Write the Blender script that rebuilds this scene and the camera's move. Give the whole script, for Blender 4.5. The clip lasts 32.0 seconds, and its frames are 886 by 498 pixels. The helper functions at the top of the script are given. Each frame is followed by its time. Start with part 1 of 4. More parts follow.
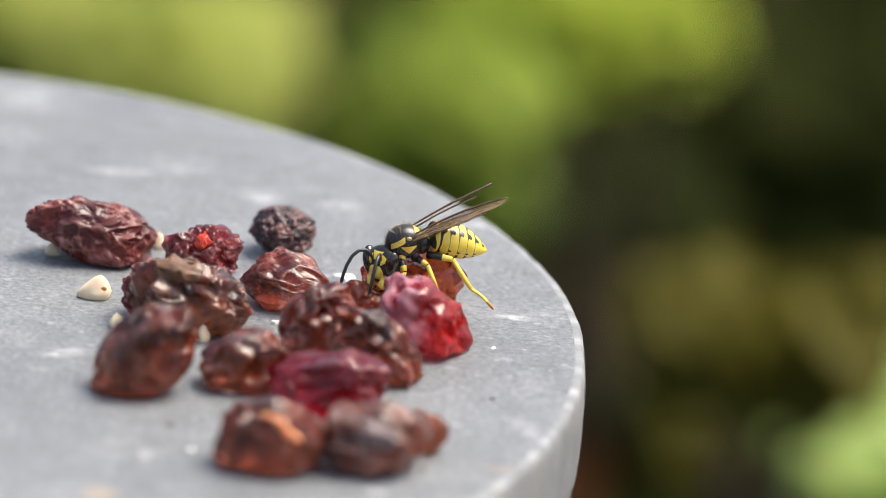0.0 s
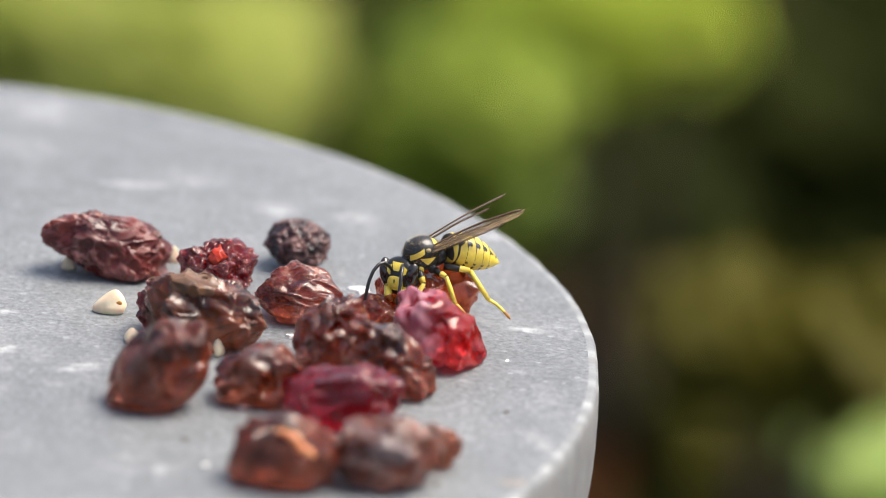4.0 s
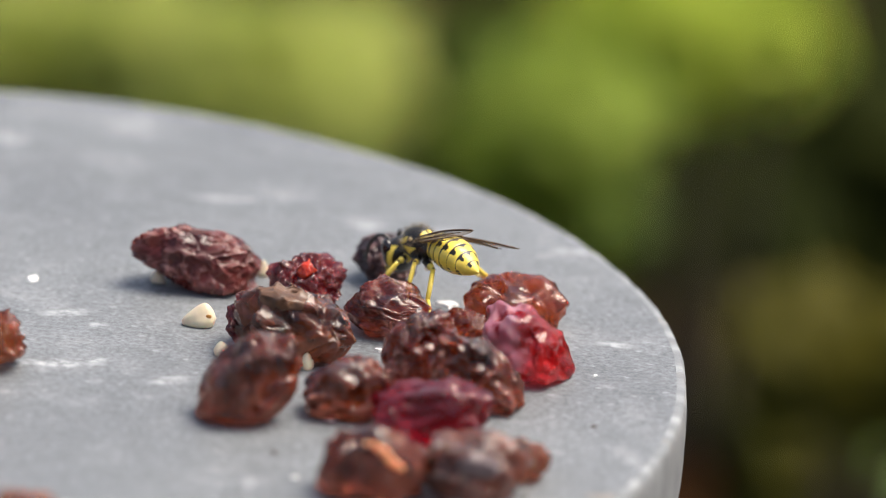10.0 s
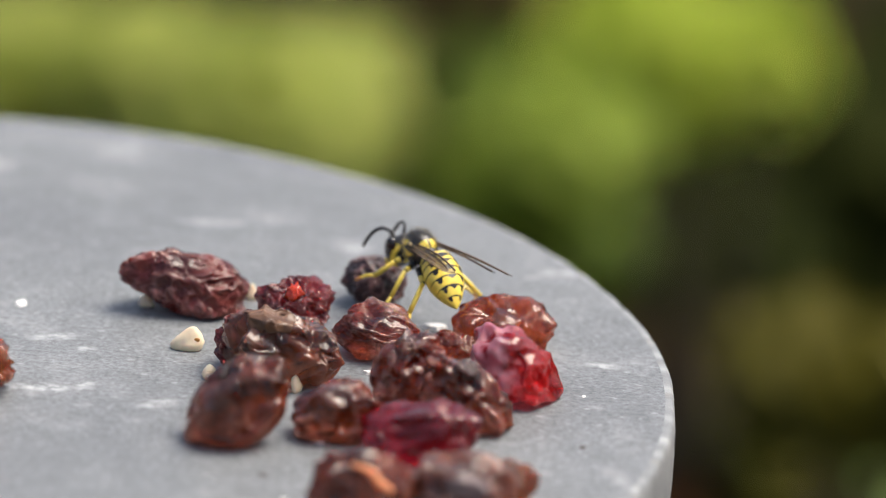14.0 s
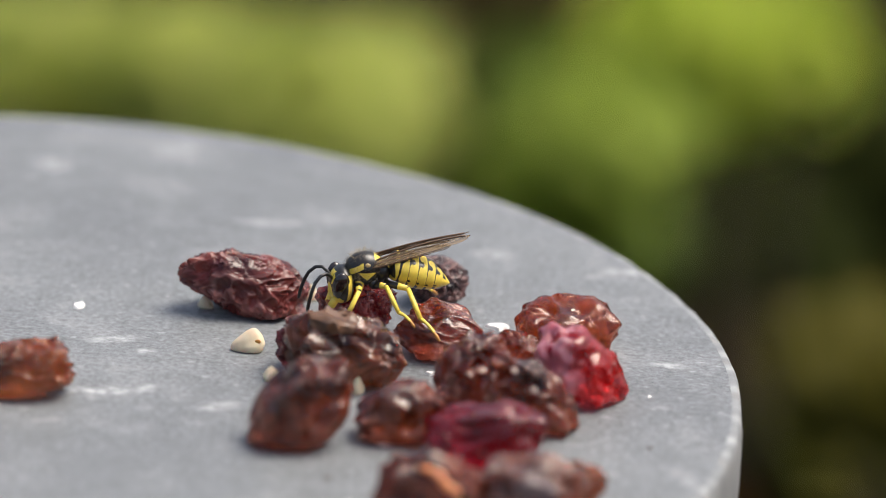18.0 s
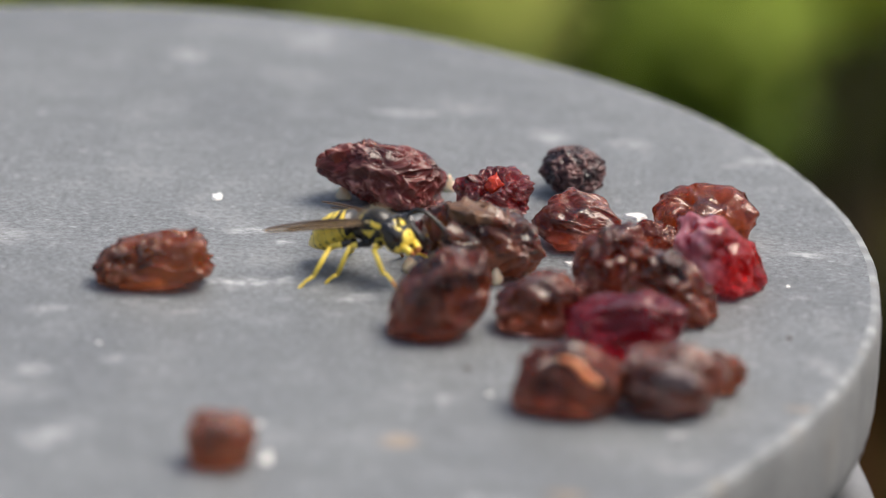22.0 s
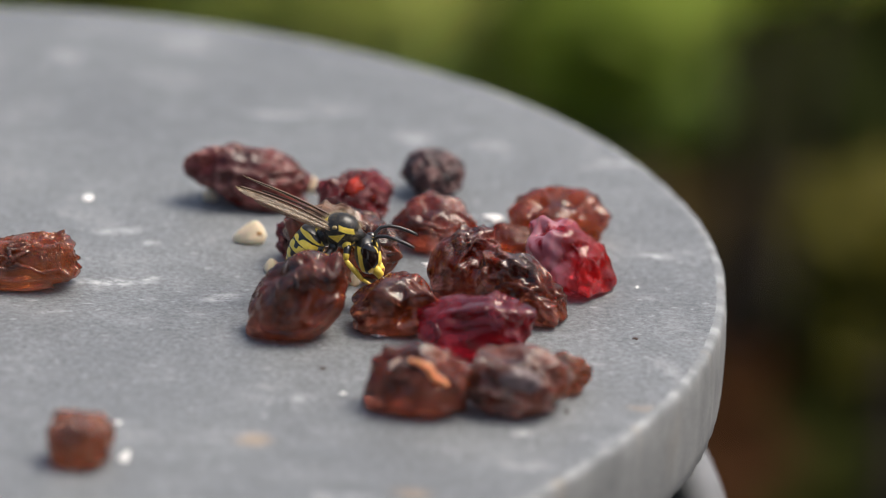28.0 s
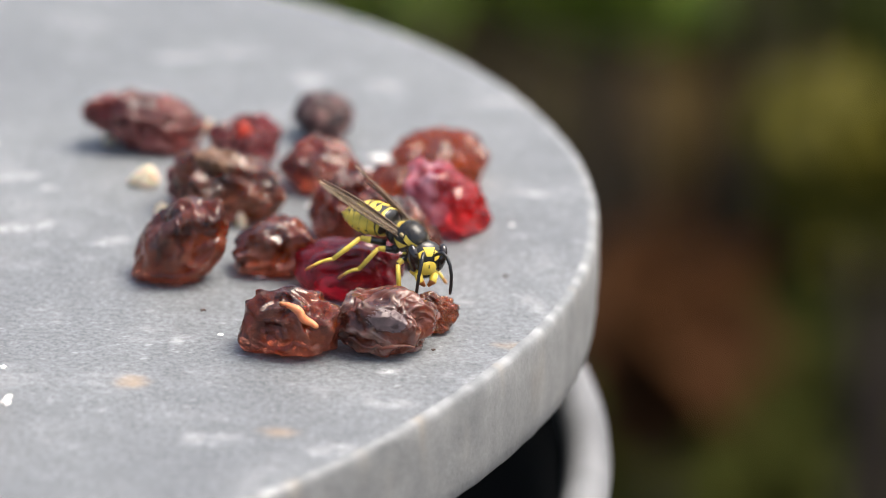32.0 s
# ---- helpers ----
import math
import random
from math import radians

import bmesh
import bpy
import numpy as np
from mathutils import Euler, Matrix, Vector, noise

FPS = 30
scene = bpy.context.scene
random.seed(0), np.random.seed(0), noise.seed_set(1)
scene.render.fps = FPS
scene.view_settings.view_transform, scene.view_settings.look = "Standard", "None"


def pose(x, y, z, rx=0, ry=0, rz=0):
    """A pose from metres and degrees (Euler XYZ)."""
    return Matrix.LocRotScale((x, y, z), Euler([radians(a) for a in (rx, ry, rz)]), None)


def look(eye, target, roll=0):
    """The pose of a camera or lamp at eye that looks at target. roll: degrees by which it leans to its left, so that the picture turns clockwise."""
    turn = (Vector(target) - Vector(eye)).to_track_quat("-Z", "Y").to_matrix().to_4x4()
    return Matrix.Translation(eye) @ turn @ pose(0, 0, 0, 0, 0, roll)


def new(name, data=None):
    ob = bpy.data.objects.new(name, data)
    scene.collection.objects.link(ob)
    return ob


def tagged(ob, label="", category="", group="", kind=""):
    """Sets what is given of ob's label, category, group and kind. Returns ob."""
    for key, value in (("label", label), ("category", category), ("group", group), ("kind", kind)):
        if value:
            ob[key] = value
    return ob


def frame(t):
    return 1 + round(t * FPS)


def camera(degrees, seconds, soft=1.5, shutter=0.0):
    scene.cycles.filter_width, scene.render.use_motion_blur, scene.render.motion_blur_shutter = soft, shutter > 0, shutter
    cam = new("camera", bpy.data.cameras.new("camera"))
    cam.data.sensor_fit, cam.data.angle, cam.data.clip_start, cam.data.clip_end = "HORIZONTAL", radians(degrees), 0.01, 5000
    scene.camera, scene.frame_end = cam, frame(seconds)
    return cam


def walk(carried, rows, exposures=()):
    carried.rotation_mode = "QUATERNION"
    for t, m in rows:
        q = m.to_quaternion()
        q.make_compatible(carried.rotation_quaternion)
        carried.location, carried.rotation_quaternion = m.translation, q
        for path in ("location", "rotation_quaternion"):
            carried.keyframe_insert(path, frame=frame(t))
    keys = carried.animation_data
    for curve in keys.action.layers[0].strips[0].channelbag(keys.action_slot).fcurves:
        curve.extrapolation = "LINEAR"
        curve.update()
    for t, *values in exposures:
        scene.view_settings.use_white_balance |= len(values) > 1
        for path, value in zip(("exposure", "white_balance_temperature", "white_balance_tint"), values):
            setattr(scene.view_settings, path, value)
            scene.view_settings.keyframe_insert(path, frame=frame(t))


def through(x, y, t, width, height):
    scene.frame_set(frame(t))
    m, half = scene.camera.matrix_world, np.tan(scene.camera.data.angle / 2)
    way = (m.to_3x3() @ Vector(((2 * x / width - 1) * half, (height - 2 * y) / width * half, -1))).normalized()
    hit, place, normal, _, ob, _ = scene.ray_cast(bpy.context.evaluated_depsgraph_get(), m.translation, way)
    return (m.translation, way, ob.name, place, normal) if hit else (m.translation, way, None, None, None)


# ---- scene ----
cam = camera(10.2, 32.0, soft=0.9)
cam.data.dof.use_dof = True
cam.data.dof.focus_distance = 0.536
cam.data.dof.aperture_fstop = 13.0
PATH = [
    (0, 0.00482, -0.48524, 0.18847, 70.209, -3.624, 0.538),
    (0.5, 0.00636, -0.48527, 0.19050, 70.062, -3.514, 0.638),
    (1, 0.00576, -0.48573, 0.19105, 70.067, -3.521, 0.594),
    (1.5, 0.00777, -0.48534, 0.19059, 70.082, -3.476, 0.737),
    (2, 0.00722, -0.48584, 0.19002, 70.190, -3.472, 0.644),
    (2.5, 0.00612, -0.48563, 0.19121, 70.092, -3.495, 0.597),
    (3, 0.00572, -0.48502, 0.19189, 69.994, -3.443, 0.535),
    (3.5, 0.00600, -0.48551, 0.19192, 70.019, -3.262, 0.667),
    (4, 0.00604, -0.48628, 0.19157, 70.083, -3.325, 0.757),
    (4.5, 0.00697, -0.48626, 0.19254, 69.877, -3.373, 0.863),
    (6.5, 0.00573, -0.48706, 0.19246, 69.962, -3.541, 0.870),
    (7, 0.00623, -0.48696, 0.19208, 70.075, -3.484, 0.890),
    (7.5, 0.00418, -0.48694, 0.19274, 69.991, -3.418, 0.972),
    (8, 0.00482, -0.48799, 0.19216, 70.033, -3.298, 1.223),
    (8.5, 0.00527, -0.48831, 0.19240, 70.007, -3.269, 1.577),
    (9, 0.00585, -0.48806, 0.19339, 69.928, -3.244, 1.705),
    (9.5, 0.00234, -0.48829, 0.19252, 70.074, -3.278, 1.513),
    (10, 0.00522, -0.48772, 0.19150, 70.252, -3.191, 1.702),
    (10.5, 0.00269, -0.48777, 0.19236, 70.224, -3.211, 1.548),
    (11, 0.00161, -0.48790, 0.19177, 70.327, -3.237, 1.482),
    (11.5, 0.00453, -0.48733, 0.19219, 70.268, -3.026, 1.779),
    (12, 0.00338, -0.48890, 0.19449, 70.090, -3.118, 1.711),
    (12.5, 0.00593, -0.48993, 0.19337, 70.257, -3.033, 1.872),
    (13, 0.00361, -0.48846, 0.19534, 70.061, -3.095, 1.647),
    (13.5, 0.00588, -0.48910, 0.19305, 70.387, -3.019, 1.612),
    (15.5, 0.00454, -0.48201, 0.18956, 70.738, -2.408, 1.168),
    (16, -0.00051, -0.48135, 0.18943, 70.645, -2.233, 1.248),
    (16.5, -0.00051, -0.48225, 0.18934, 70.617, -2.353, 1.386),
    (17, 0.00055, -0.48224, 0.18935, 70.546, -2.469, 1.532),
    (17.5, 0.00271, -0.48237, 0.18820, 70.638, -2.324, 1.678),
    (18, 0.00201, -0.48295, 0.18896, 70.569, -2.502, 1.711),
    (18.5, -0.00001, -0.48260, 0.18985, 70.432, -2.349, 1.816),
    (19, 0.00088, -0.48353, 0.19068, 70.386, -2.347, 2.262),
    (19.5, 0.00006, -0.48404, 0.18993, 70.457, -2.360, 2.398),
    (20, -0.00136, -0.48305, 0.18896, 70.426, -2.375, 2.443),
    (20.5, -0.00279, -0.48247, 0.18978, 70.154, -2.244, 2.447),
    (21, -0.00239, -0.48225, 0.18937, 69.702, -1.990, 2.640),
    (21.5, -0.00216, -0.48207, 0.19028, 69.231, -1.971, 2.798),
    (22, -0.00033, -0.48288, 0.18980, 69.160, -1.865, 2.911),
    (22.5, 0.00157, -0.48391, 0.19113, 69.017, -1.852, 2.884),
    (23, 0.00221, -0.48549, 0.19019, 69.073, -2.071, 2.972),
    (23.5, 0.00550, -0.48650, 0.19165, 68.994, -1.947, 3.050),
    (24, -0.00023, -0.48101, 0.19001, 68.999, -2.122, 2.474),
    (24.5, -0.00145, -0.48309, 0.19117, 69.099, -2.131, 2.277),
    (26.5, 0.00944, -0.49729, 0.20218, 68.502, -1.844, 3.153),
    (27, 0.01264, -0.49696, 0.20228, 68.580, -2.045, 2.901),
    (27.5, 0.01079, -0.49684, 0.20341, 68.490, -2.079, 2.492),
    (28, 0.00972, -0.49747, 0.20170, 68.623, -2.180, 2.399),
    (28.5, 0.01200, -0.49717, 0.20252, 68.437, -2.047, 2.633),
    (29, 0.01396, -0.49664, 0.20195, 68.483, -2.080, 2.667),
    (29.5, 0.01215, -0.49763, 0.20354, 68.090, -1.953, 2.391),
    (30, 0.01132, -0.49061, 0.20023, 68.082, -1.918, 2.207),
    (30.5, 0.00847, -0.49804, 0.20404, 67.862, -1.999, 2.103),
    (31, 0.01503, -0.50639, 0.21321, 67.324, -2.090, 1.614),
    (31.5, 0.02981, -0.51524, 0.21947, 67.480, -2.070, 1.675),
    (32, 0.03336, -0.51523, 0.21963, 66.998, -1.085, 3.048),
]
walk(cam, [(t, pose(x, y, z, a, b, c)) for t, x, y, z, a, b, c in PATH],
     [(0, 0.66), (4, 0.66), (9, 0.46), (13, 0.4), (19, 0.25), (23, 0.06), (28, 0.06), (30.5, 0.1), (32, 0.67)])

# ---- light ----
SUN_TURN, SUN_UP = 72, 64
world = bpy.data.worlds.new("sky")
scene.world = world
world.use_nodes = True
sky = world.node_tree.nodes.new("ShaderNodeTexSky")
sky.sky_type, sky.sun_disc = "NISHITA", False
sky.air_density, sky.dust_density, sky.ozone_density = 1.0, 6.0, 0.6
sky.sun_elevation, sky.sun_rotation = radians(SUN_UP), radians(SUN_TURN)
back = world.node_tree.nodes["Background"]
world.node_tree.links.new(sky.outputs[0], back.inputs[0])
back.inputs[1].default_value = 0.16
sun = new("sun", bpy.data.lights.new("sun", "SUN"))
sun.data.energy, sun.data.angle, sun.data.color = 2.6, radians(38), (1, 0.95, 0.86)
sx, sy = math.sin(radians(SUN_TURN)), math.cos(radians(SUN_TURN))
up = math.radians(SUN_UP)
sun.matrix_world = look((sx * math.cos(up), sy * math.cos(up), math.sin(up)), (0, 0, 0))

CM = 0.01


# ---- helpers of this scene ----
def part(name, bm, material, parent=None, label="", smooth=True):
    """Links a bmesh as one mesh object under a thing or a part."""
    me = bpy.data.meshes.new(name)
    bm.to_mesh(me)
    bm.free()
    for m in material if isinstance(material, (list, tuple)) else [material]:
        me.materials.append(m)
    if smooth:
        me.shade_smooth()
    ob = new(name, me)
    ob.parent = parent
    return tagged(ob, label)


def part_py(name, verts, faces, material, parent=None, label="", smooth=True):
    me = bpy.data.meshes.new(name)
    me.from_pydata(verts, [], faces)
    for m in material if isinstance(material, (list, tuple)) else [material]:
        me.materials.append(m)
    if smooth:
        me.shade_smooth()
    ob = new(name, me)
    ob.parent = parent
    return tagged(ob, label)


def float_attribute(me, name, values):
    a = me.attributes.new(name, "FLOAT", "POINT")
    a.data.foreach_set("value", np.asarray(values, dtype=np.float32))


def material(name):
    m = bpy.data.materials.new(name)
    m.use_nodes = True
    nt = m.node_tree
    return m, nt, nt.nodes["Principled BSDF"]


def noise_node(nt, scale, detail=4, rough=0.55, coords="Object", stretch=None):
    tc = nt.nodes.new("ShaderNodeTexCoord")
    n = nt.nodes.new("ShaderNodeTexNoise")
    n.inputs["Scale"].default_value, n.inputs["Detail"].default_value = scale, detail
    n.inputs["Roughness"].default_value = rough
    if stretch:
        mp = nt.nodes.new("ShaderNodeMapping")
        mp.inputs["Scale"].default_value = stretch
        nt.links.new(tc.outputs[coords], mp.inputs[0])
        nt.links.new(mp.outputs[0], n.inputs["Vector"])
    else:
        nt.links.new(tc.outputs[coords], n.inputs["Vector"])
    return n.outputs["Fac"]


def ramp(nt, fac, stops):
    r = nt.nodes.new("ShaderNodeValToRGB")
    e = r.color_ramp.elements
    while len(e) < len(stops):
        e.new(0.5)
    for el, (p, c) in zip(e, stops):
        el.position, el.color = p, (*c, 1)
    nt.links.new(fac, r.inputs[0])
    return r.outputs[0]


def mix(nt, fac, a, b, mode="MIX"):
    n = nt.nodes.new("ShaderNodeMix")
    n.data_type, n.blend_type = "RGBA", mode
    for sock, v in ((n.inputs[0], fac), (n.inputs[6], a), (n.inputs[7], b)):
        if isinstance(v, (int, float)):
            sock.default_value = v
        elif isinstance(v, tuple):
            sock.default_value = (*v, 1)
        else:
            nt.links.new(v, sock)
    return n.outputs[2]


def math_node(nt, op, a, b=0.0, c=0.0):
    n = nt.nodes.new("ShaderNodeMath")
    n.inputs[2].default_value = c
    n.operation = op
    n.use_clamp = op == "MULTIPLY"
    for sock, v in ((n.inputs[0], a), (n.inputs[1], b)):
        if isinstance(v, (int, float)):
            sock.default_value = v
        else:
            nt.links.new(v, sock)
    return n.outputs[0]


def bump(nt, bsdf, height, strength, distance):
    b = nt.nodes.new("ShaderNodeBump")
    b.inputs["Strength"].default_value, b.inputs["Distance"].default_value = strength, distance
    nt.links.new(height, b.inputs["Height"])
    nt.links.new(b.outputs[0], bsdf.inputs["Normal"])


def attribute(nt, name):
    a = nt.nodes.new("ShaderNodeAttribute")
    a.attribute_name = name
    return a.outputs["Fac"]


def plain(name, color, rough=0.4, metal=0.0, vary=0.15, scale=900, coat=0.0, sss=0.0):
    """A material with fine variation of its colour and relief."""
    m, nt, b = material(name)
    f = noise_node(nt, scale)
    lo, hi = tuple(c * (1 - vary) for c in color), tuple(min(1, c * (1 + vary)) for c in color)
    nt.links.new(ramp(nt, f, [(0.3, lo), (0.7, hi)]), b.inputs["Base Color"])
    b.inputs["Roughness"].default_value, b.inputs["Metallic"].default_value = rough, metal
    b.inputs["Coat Weight"].default_value = coat
    if sss:
        b.inputs["Subsurface Weight"].default_value = sss
        b.inputs["Subsurface Scale"].default_value = 0.0015
    bump(nt, b, f, 0.15, 0.0002)
    return m


# ---- materials ----
def slate_material(top):
    m, nt, b = material("slate" if top else "slate_edge")
    big, mid, fine = noise_node(nt, 25, 5), noise_node(nt, 130, 6, 0.65), noise_node(nt, 1500, 4, 0.7)
    if top:
        base = ramp(nt, big, [(0.3, (0.131, 0.141, 0.150)), (0.7, (0.176, 0.187, 0.195))])
        base = mix(nt, 0.85, base, ramp(nt, fine, [(0.3, (0.25, 0.25, 0.25)), (0.7, (0.75, 0.75, 0.75))]), "OVERLAY")
        base = mix(nt, 0.6, base, ramp(nt, noise_node(nt, 320, 5, 0.6), [(0.3, (0.40, 0.40, 0.40)), (0.7, (0.60, 0.60, 0.60))]), "OVERLAY")
        dots = ramp(nt, noise_node(nt, 1100, 2, 0.4, stretch=(0.6, 1, 1)), [(0.66, (0, 0, 0)), (0.74, (1, 1, 1))])
        base = mix(nt, math_node(nt, "MULTIPLY", dots, 0.30), base, (0.55, 0.56, 0.57))
        chalk = attribute(nt, "chalk")
        chalk = math_node(nt, "MULTIPLY", chalk, ramp(nt, noise_node(nt, 650, 6, 0.7, stretch=(0.6, 1, 1)), [(0.42, (0.08, 0.08, 0.08)), (0.58, (1, 1, 1))]))
        base = mix(nt, chalk, base, (0.60, 0.61, 0.62))
        rust = attribute(nt, "rust")
        base = mix(nt, math_node(nt, "MULTIPLY", rust, mid), base, (0.5, 0.33, 0.17))
    else:
        base = ramp(nt, mid, [(0.3, (0.195, 0.200, 0.202)), (0.7, (0.295, 0.299, 0.296))])
        base = mix(nt, 0.45, base, ramp(nt, fine, [(0.3, (0.4, 0.4, 0.4)), (0.7, (0.6, 0.6, 0.6))]), "OVERLAY")
        base = mix(nt, math_node(nt, "MULTIPLY", attribute(nt, "skin"), 0.85), base, (0.155, 0.165, 0.173))
        base = mix(nt, math_node(nt, "MULTIPLY", attribute(nt, "rust"), 0.5), base, (0.42, 0.33, 0.22))
        base = mix(nt, math_node(nt, "MULTIPLY", attribute(nt, "chalk"), ramp(nt, mid, [(0.35, (0.2, 0.2, 0.2)), (0.6, (1, 1, 1))])), base, (0.60, 0.61, 0.61))
    nt.links.new(base, b.inputs["Base Color"])
    b.inputs["Roughness"].default_value = 0.55
    b.inputs["Specular IOR Level"].default_value = 0.4
    bump(nt, b, mix(nt, 0.5, fine, mid), 0.35, 0.0004)
    return m


def raisin_material(name, dark, light, bloom_sheen, bloom_sheen_amount, clear=0.0, rough=0.30, sss=0.35, coat=0.4, blotch=190, waxy=None, relief=0.25):
    """Wet shrivelled skin: blotches of two tones, pale sugar and painted sky sheen along the crests of the folds."""
    m, nt, b = material(name)
    f, g = noise_node(nt, blotch, 5), noise_node(nt, 1400, 4, 0.65)
    base = ramp(nt, f, [(0.38, dark), (0.64, light)])
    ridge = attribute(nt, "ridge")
    crest_pale = math_node(nt, "MULTIPLY", ramp(nt, ridge, [(0.45, (0, 0, 0)), (0.95, (1, 1, 1))]), ramp(nt, noise_node(nt, 420, 5, 0.6), [(0.35, (0.15, 0.15, 0.15)), (0.65, (1, 1, 1))]))
    base = mix(nt, math_node(nt, "MULTIPLY", crest_pale, bloom_sheen_amount), base, bloom_sheen)
    if waxy:
        # one flank is clouded by a pale waxy skin
        tc, xyz = nt.nodes.new("ShaderNodeTexCoord"), nt.nodes.new("ShaderNodeSeparateXYZ")
        nt.links.new(tc.outputs["Object"], xyz.inputs[0])
        flank = math_node(nt, "MULTIPLY_ADD", xyz.outputs[0], -150.0, 0.0)
        flank = math_node(nt, "ADD", flank, f)
        flank = ramp(nt, flank, [(0.40, (0, 0, 0)), (0.72, (1, 1, 1))])
        swirl = noise_node(nt, 300, 4, 0.55, stretch=(1.3, 1, 0.5))
        base = mix(nt, math_node(nt, "MULTIPLY", flank, 0.68), base, ramp(nt, math_node(nt, "ADD", math_node(nt, "MULTIPLY", ridge, 0.25), swirl), [(0.50, waxy[0]), (0.64, waxy[1])]))
        nt.links.new(math_node(nt, "MULTIPLY_ADD", flank, -0.35 * clear, clear), b.inputs["Transmission Weight"])
    nt.links.new(base, b.inputs["Base Color"])
    nt.links.new(ramp(nt, f, [(0.35, (rough * 0.8,) * 3), (0.65, (rough * 1.25,) * 3)]), b.inputs["Roughness"])
    b.inputs["Subsurface Weight"].default_value = sss
    b.inputs["Subsurface Radius"].default_value = (1, 0.25, 0.12)
    b.inputs["Subsurface Scale"].default_value = 0.0025
    b.inputs["Coat Weight"].default_value = coat
    b.inputs["Coat Roughness"].default_value = 0.2
    b.inputs["Specular IOR Level"].default_value = 0.4
    b.inputs["Transmission Weight"].default_value = clear
    b.inputs["IOR"].default_value = 1.4
    bump(nt, b, mix(nt, 0.35, noise_node(nt, 420, 4, 0.6), g), relief, 0.0003)
    return m


SLATE, SLATE_EDGE = slate_material(True), slate_material(False)
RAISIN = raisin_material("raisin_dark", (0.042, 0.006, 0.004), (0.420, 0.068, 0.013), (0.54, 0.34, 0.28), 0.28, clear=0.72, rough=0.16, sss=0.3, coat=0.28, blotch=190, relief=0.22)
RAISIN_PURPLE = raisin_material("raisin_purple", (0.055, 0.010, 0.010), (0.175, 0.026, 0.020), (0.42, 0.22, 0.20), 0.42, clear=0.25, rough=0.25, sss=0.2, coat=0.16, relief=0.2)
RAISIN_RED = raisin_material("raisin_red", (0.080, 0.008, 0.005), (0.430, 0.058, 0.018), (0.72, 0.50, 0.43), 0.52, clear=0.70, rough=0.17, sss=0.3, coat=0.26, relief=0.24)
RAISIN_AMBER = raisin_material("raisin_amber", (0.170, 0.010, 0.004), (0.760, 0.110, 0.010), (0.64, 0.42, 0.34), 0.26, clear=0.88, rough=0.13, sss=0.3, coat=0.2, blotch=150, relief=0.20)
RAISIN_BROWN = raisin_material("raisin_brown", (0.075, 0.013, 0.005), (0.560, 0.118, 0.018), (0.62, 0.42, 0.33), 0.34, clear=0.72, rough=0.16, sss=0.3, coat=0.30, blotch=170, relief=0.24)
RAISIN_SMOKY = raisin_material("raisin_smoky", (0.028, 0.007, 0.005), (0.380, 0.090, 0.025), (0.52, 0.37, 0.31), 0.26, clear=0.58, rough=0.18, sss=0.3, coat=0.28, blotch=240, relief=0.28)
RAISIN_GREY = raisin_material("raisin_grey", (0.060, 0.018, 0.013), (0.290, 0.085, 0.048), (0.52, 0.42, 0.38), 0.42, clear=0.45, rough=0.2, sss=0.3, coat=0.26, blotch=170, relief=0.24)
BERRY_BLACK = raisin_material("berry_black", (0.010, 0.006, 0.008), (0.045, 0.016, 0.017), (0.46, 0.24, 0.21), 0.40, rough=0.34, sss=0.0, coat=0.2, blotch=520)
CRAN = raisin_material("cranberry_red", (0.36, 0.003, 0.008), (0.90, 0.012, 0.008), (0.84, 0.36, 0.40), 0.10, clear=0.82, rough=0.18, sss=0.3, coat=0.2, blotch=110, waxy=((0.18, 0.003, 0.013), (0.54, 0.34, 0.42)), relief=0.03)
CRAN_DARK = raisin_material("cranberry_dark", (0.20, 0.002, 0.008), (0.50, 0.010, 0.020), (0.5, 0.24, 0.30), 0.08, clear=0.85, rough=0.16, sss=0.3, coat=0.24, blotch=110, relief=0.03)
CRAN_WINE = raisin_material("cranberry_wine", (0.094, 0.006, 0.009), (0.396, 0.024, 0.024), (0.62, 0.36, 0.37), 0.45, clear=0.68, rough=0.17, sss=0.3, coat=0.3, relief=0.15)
FLESH = plain("orange_flesh", (0.72, 0.27, 0.11), 0.35, scale=600, sss=0.3)
CLOUDED = plain("clouded_skin", (0.15, 0.10, 0.10), 0.45, vary=0.35, scale=500, coat=0.1)
CRUST = plain("dry_crust", (0.11, 0.050, 0.022), 0.38, vary=0.6, scale=420, coat=0.1)
TORN = plain("torn_flesh", (0.36, 0.028, 0.008), 0.25, vary=0.4, scale=700, sss=0.4)
SEED = plain("cream_seed", (0.74, 0.62, 0.43), 0.45, scale=500, sss=0.2)
FLAKE = plain("white_flake", (0.82, 0.81, 0.78), 0.5, scale=700)
SPECK = plain("brown_speck", (0.06, 0.03, 0.02), 0.6)
YELLOW = plain("wasp_yellow", (0.86, 0.645, 0.085), 0.36, vary=0.16, scale=900, coat=0.2)
BLACK = plain("wasp_black", (0.014, 0.013, 0.012), 0.30, scale=2500, coat=0.2)
FUZZ = plain("wasp_hair", (0.30, 0.24, 0.15), 0.7)
TEGULA = plain("wasp_wing_base", (0.45, 0.34, 0.15), 0.35)
EYE = plain("wasp_eye", (0.016, 0.011, 0.009), 0.12, coat=0.6)
TARSUS = plain("wasp_foot", (0.52, 0.23, 0.05), 0.4)
JAW = plain("wasp_jaw", (0.36, 0.12, 0.03), 0.35)
POT = plain("weathered_zinc", (0.17, 0.175, 0.185), 0.6, metal=0.0, vary=0.3, scale=60)
POT_IN = plain("near_black_inside", (0.004, 0.004, 0.004), 0.9)


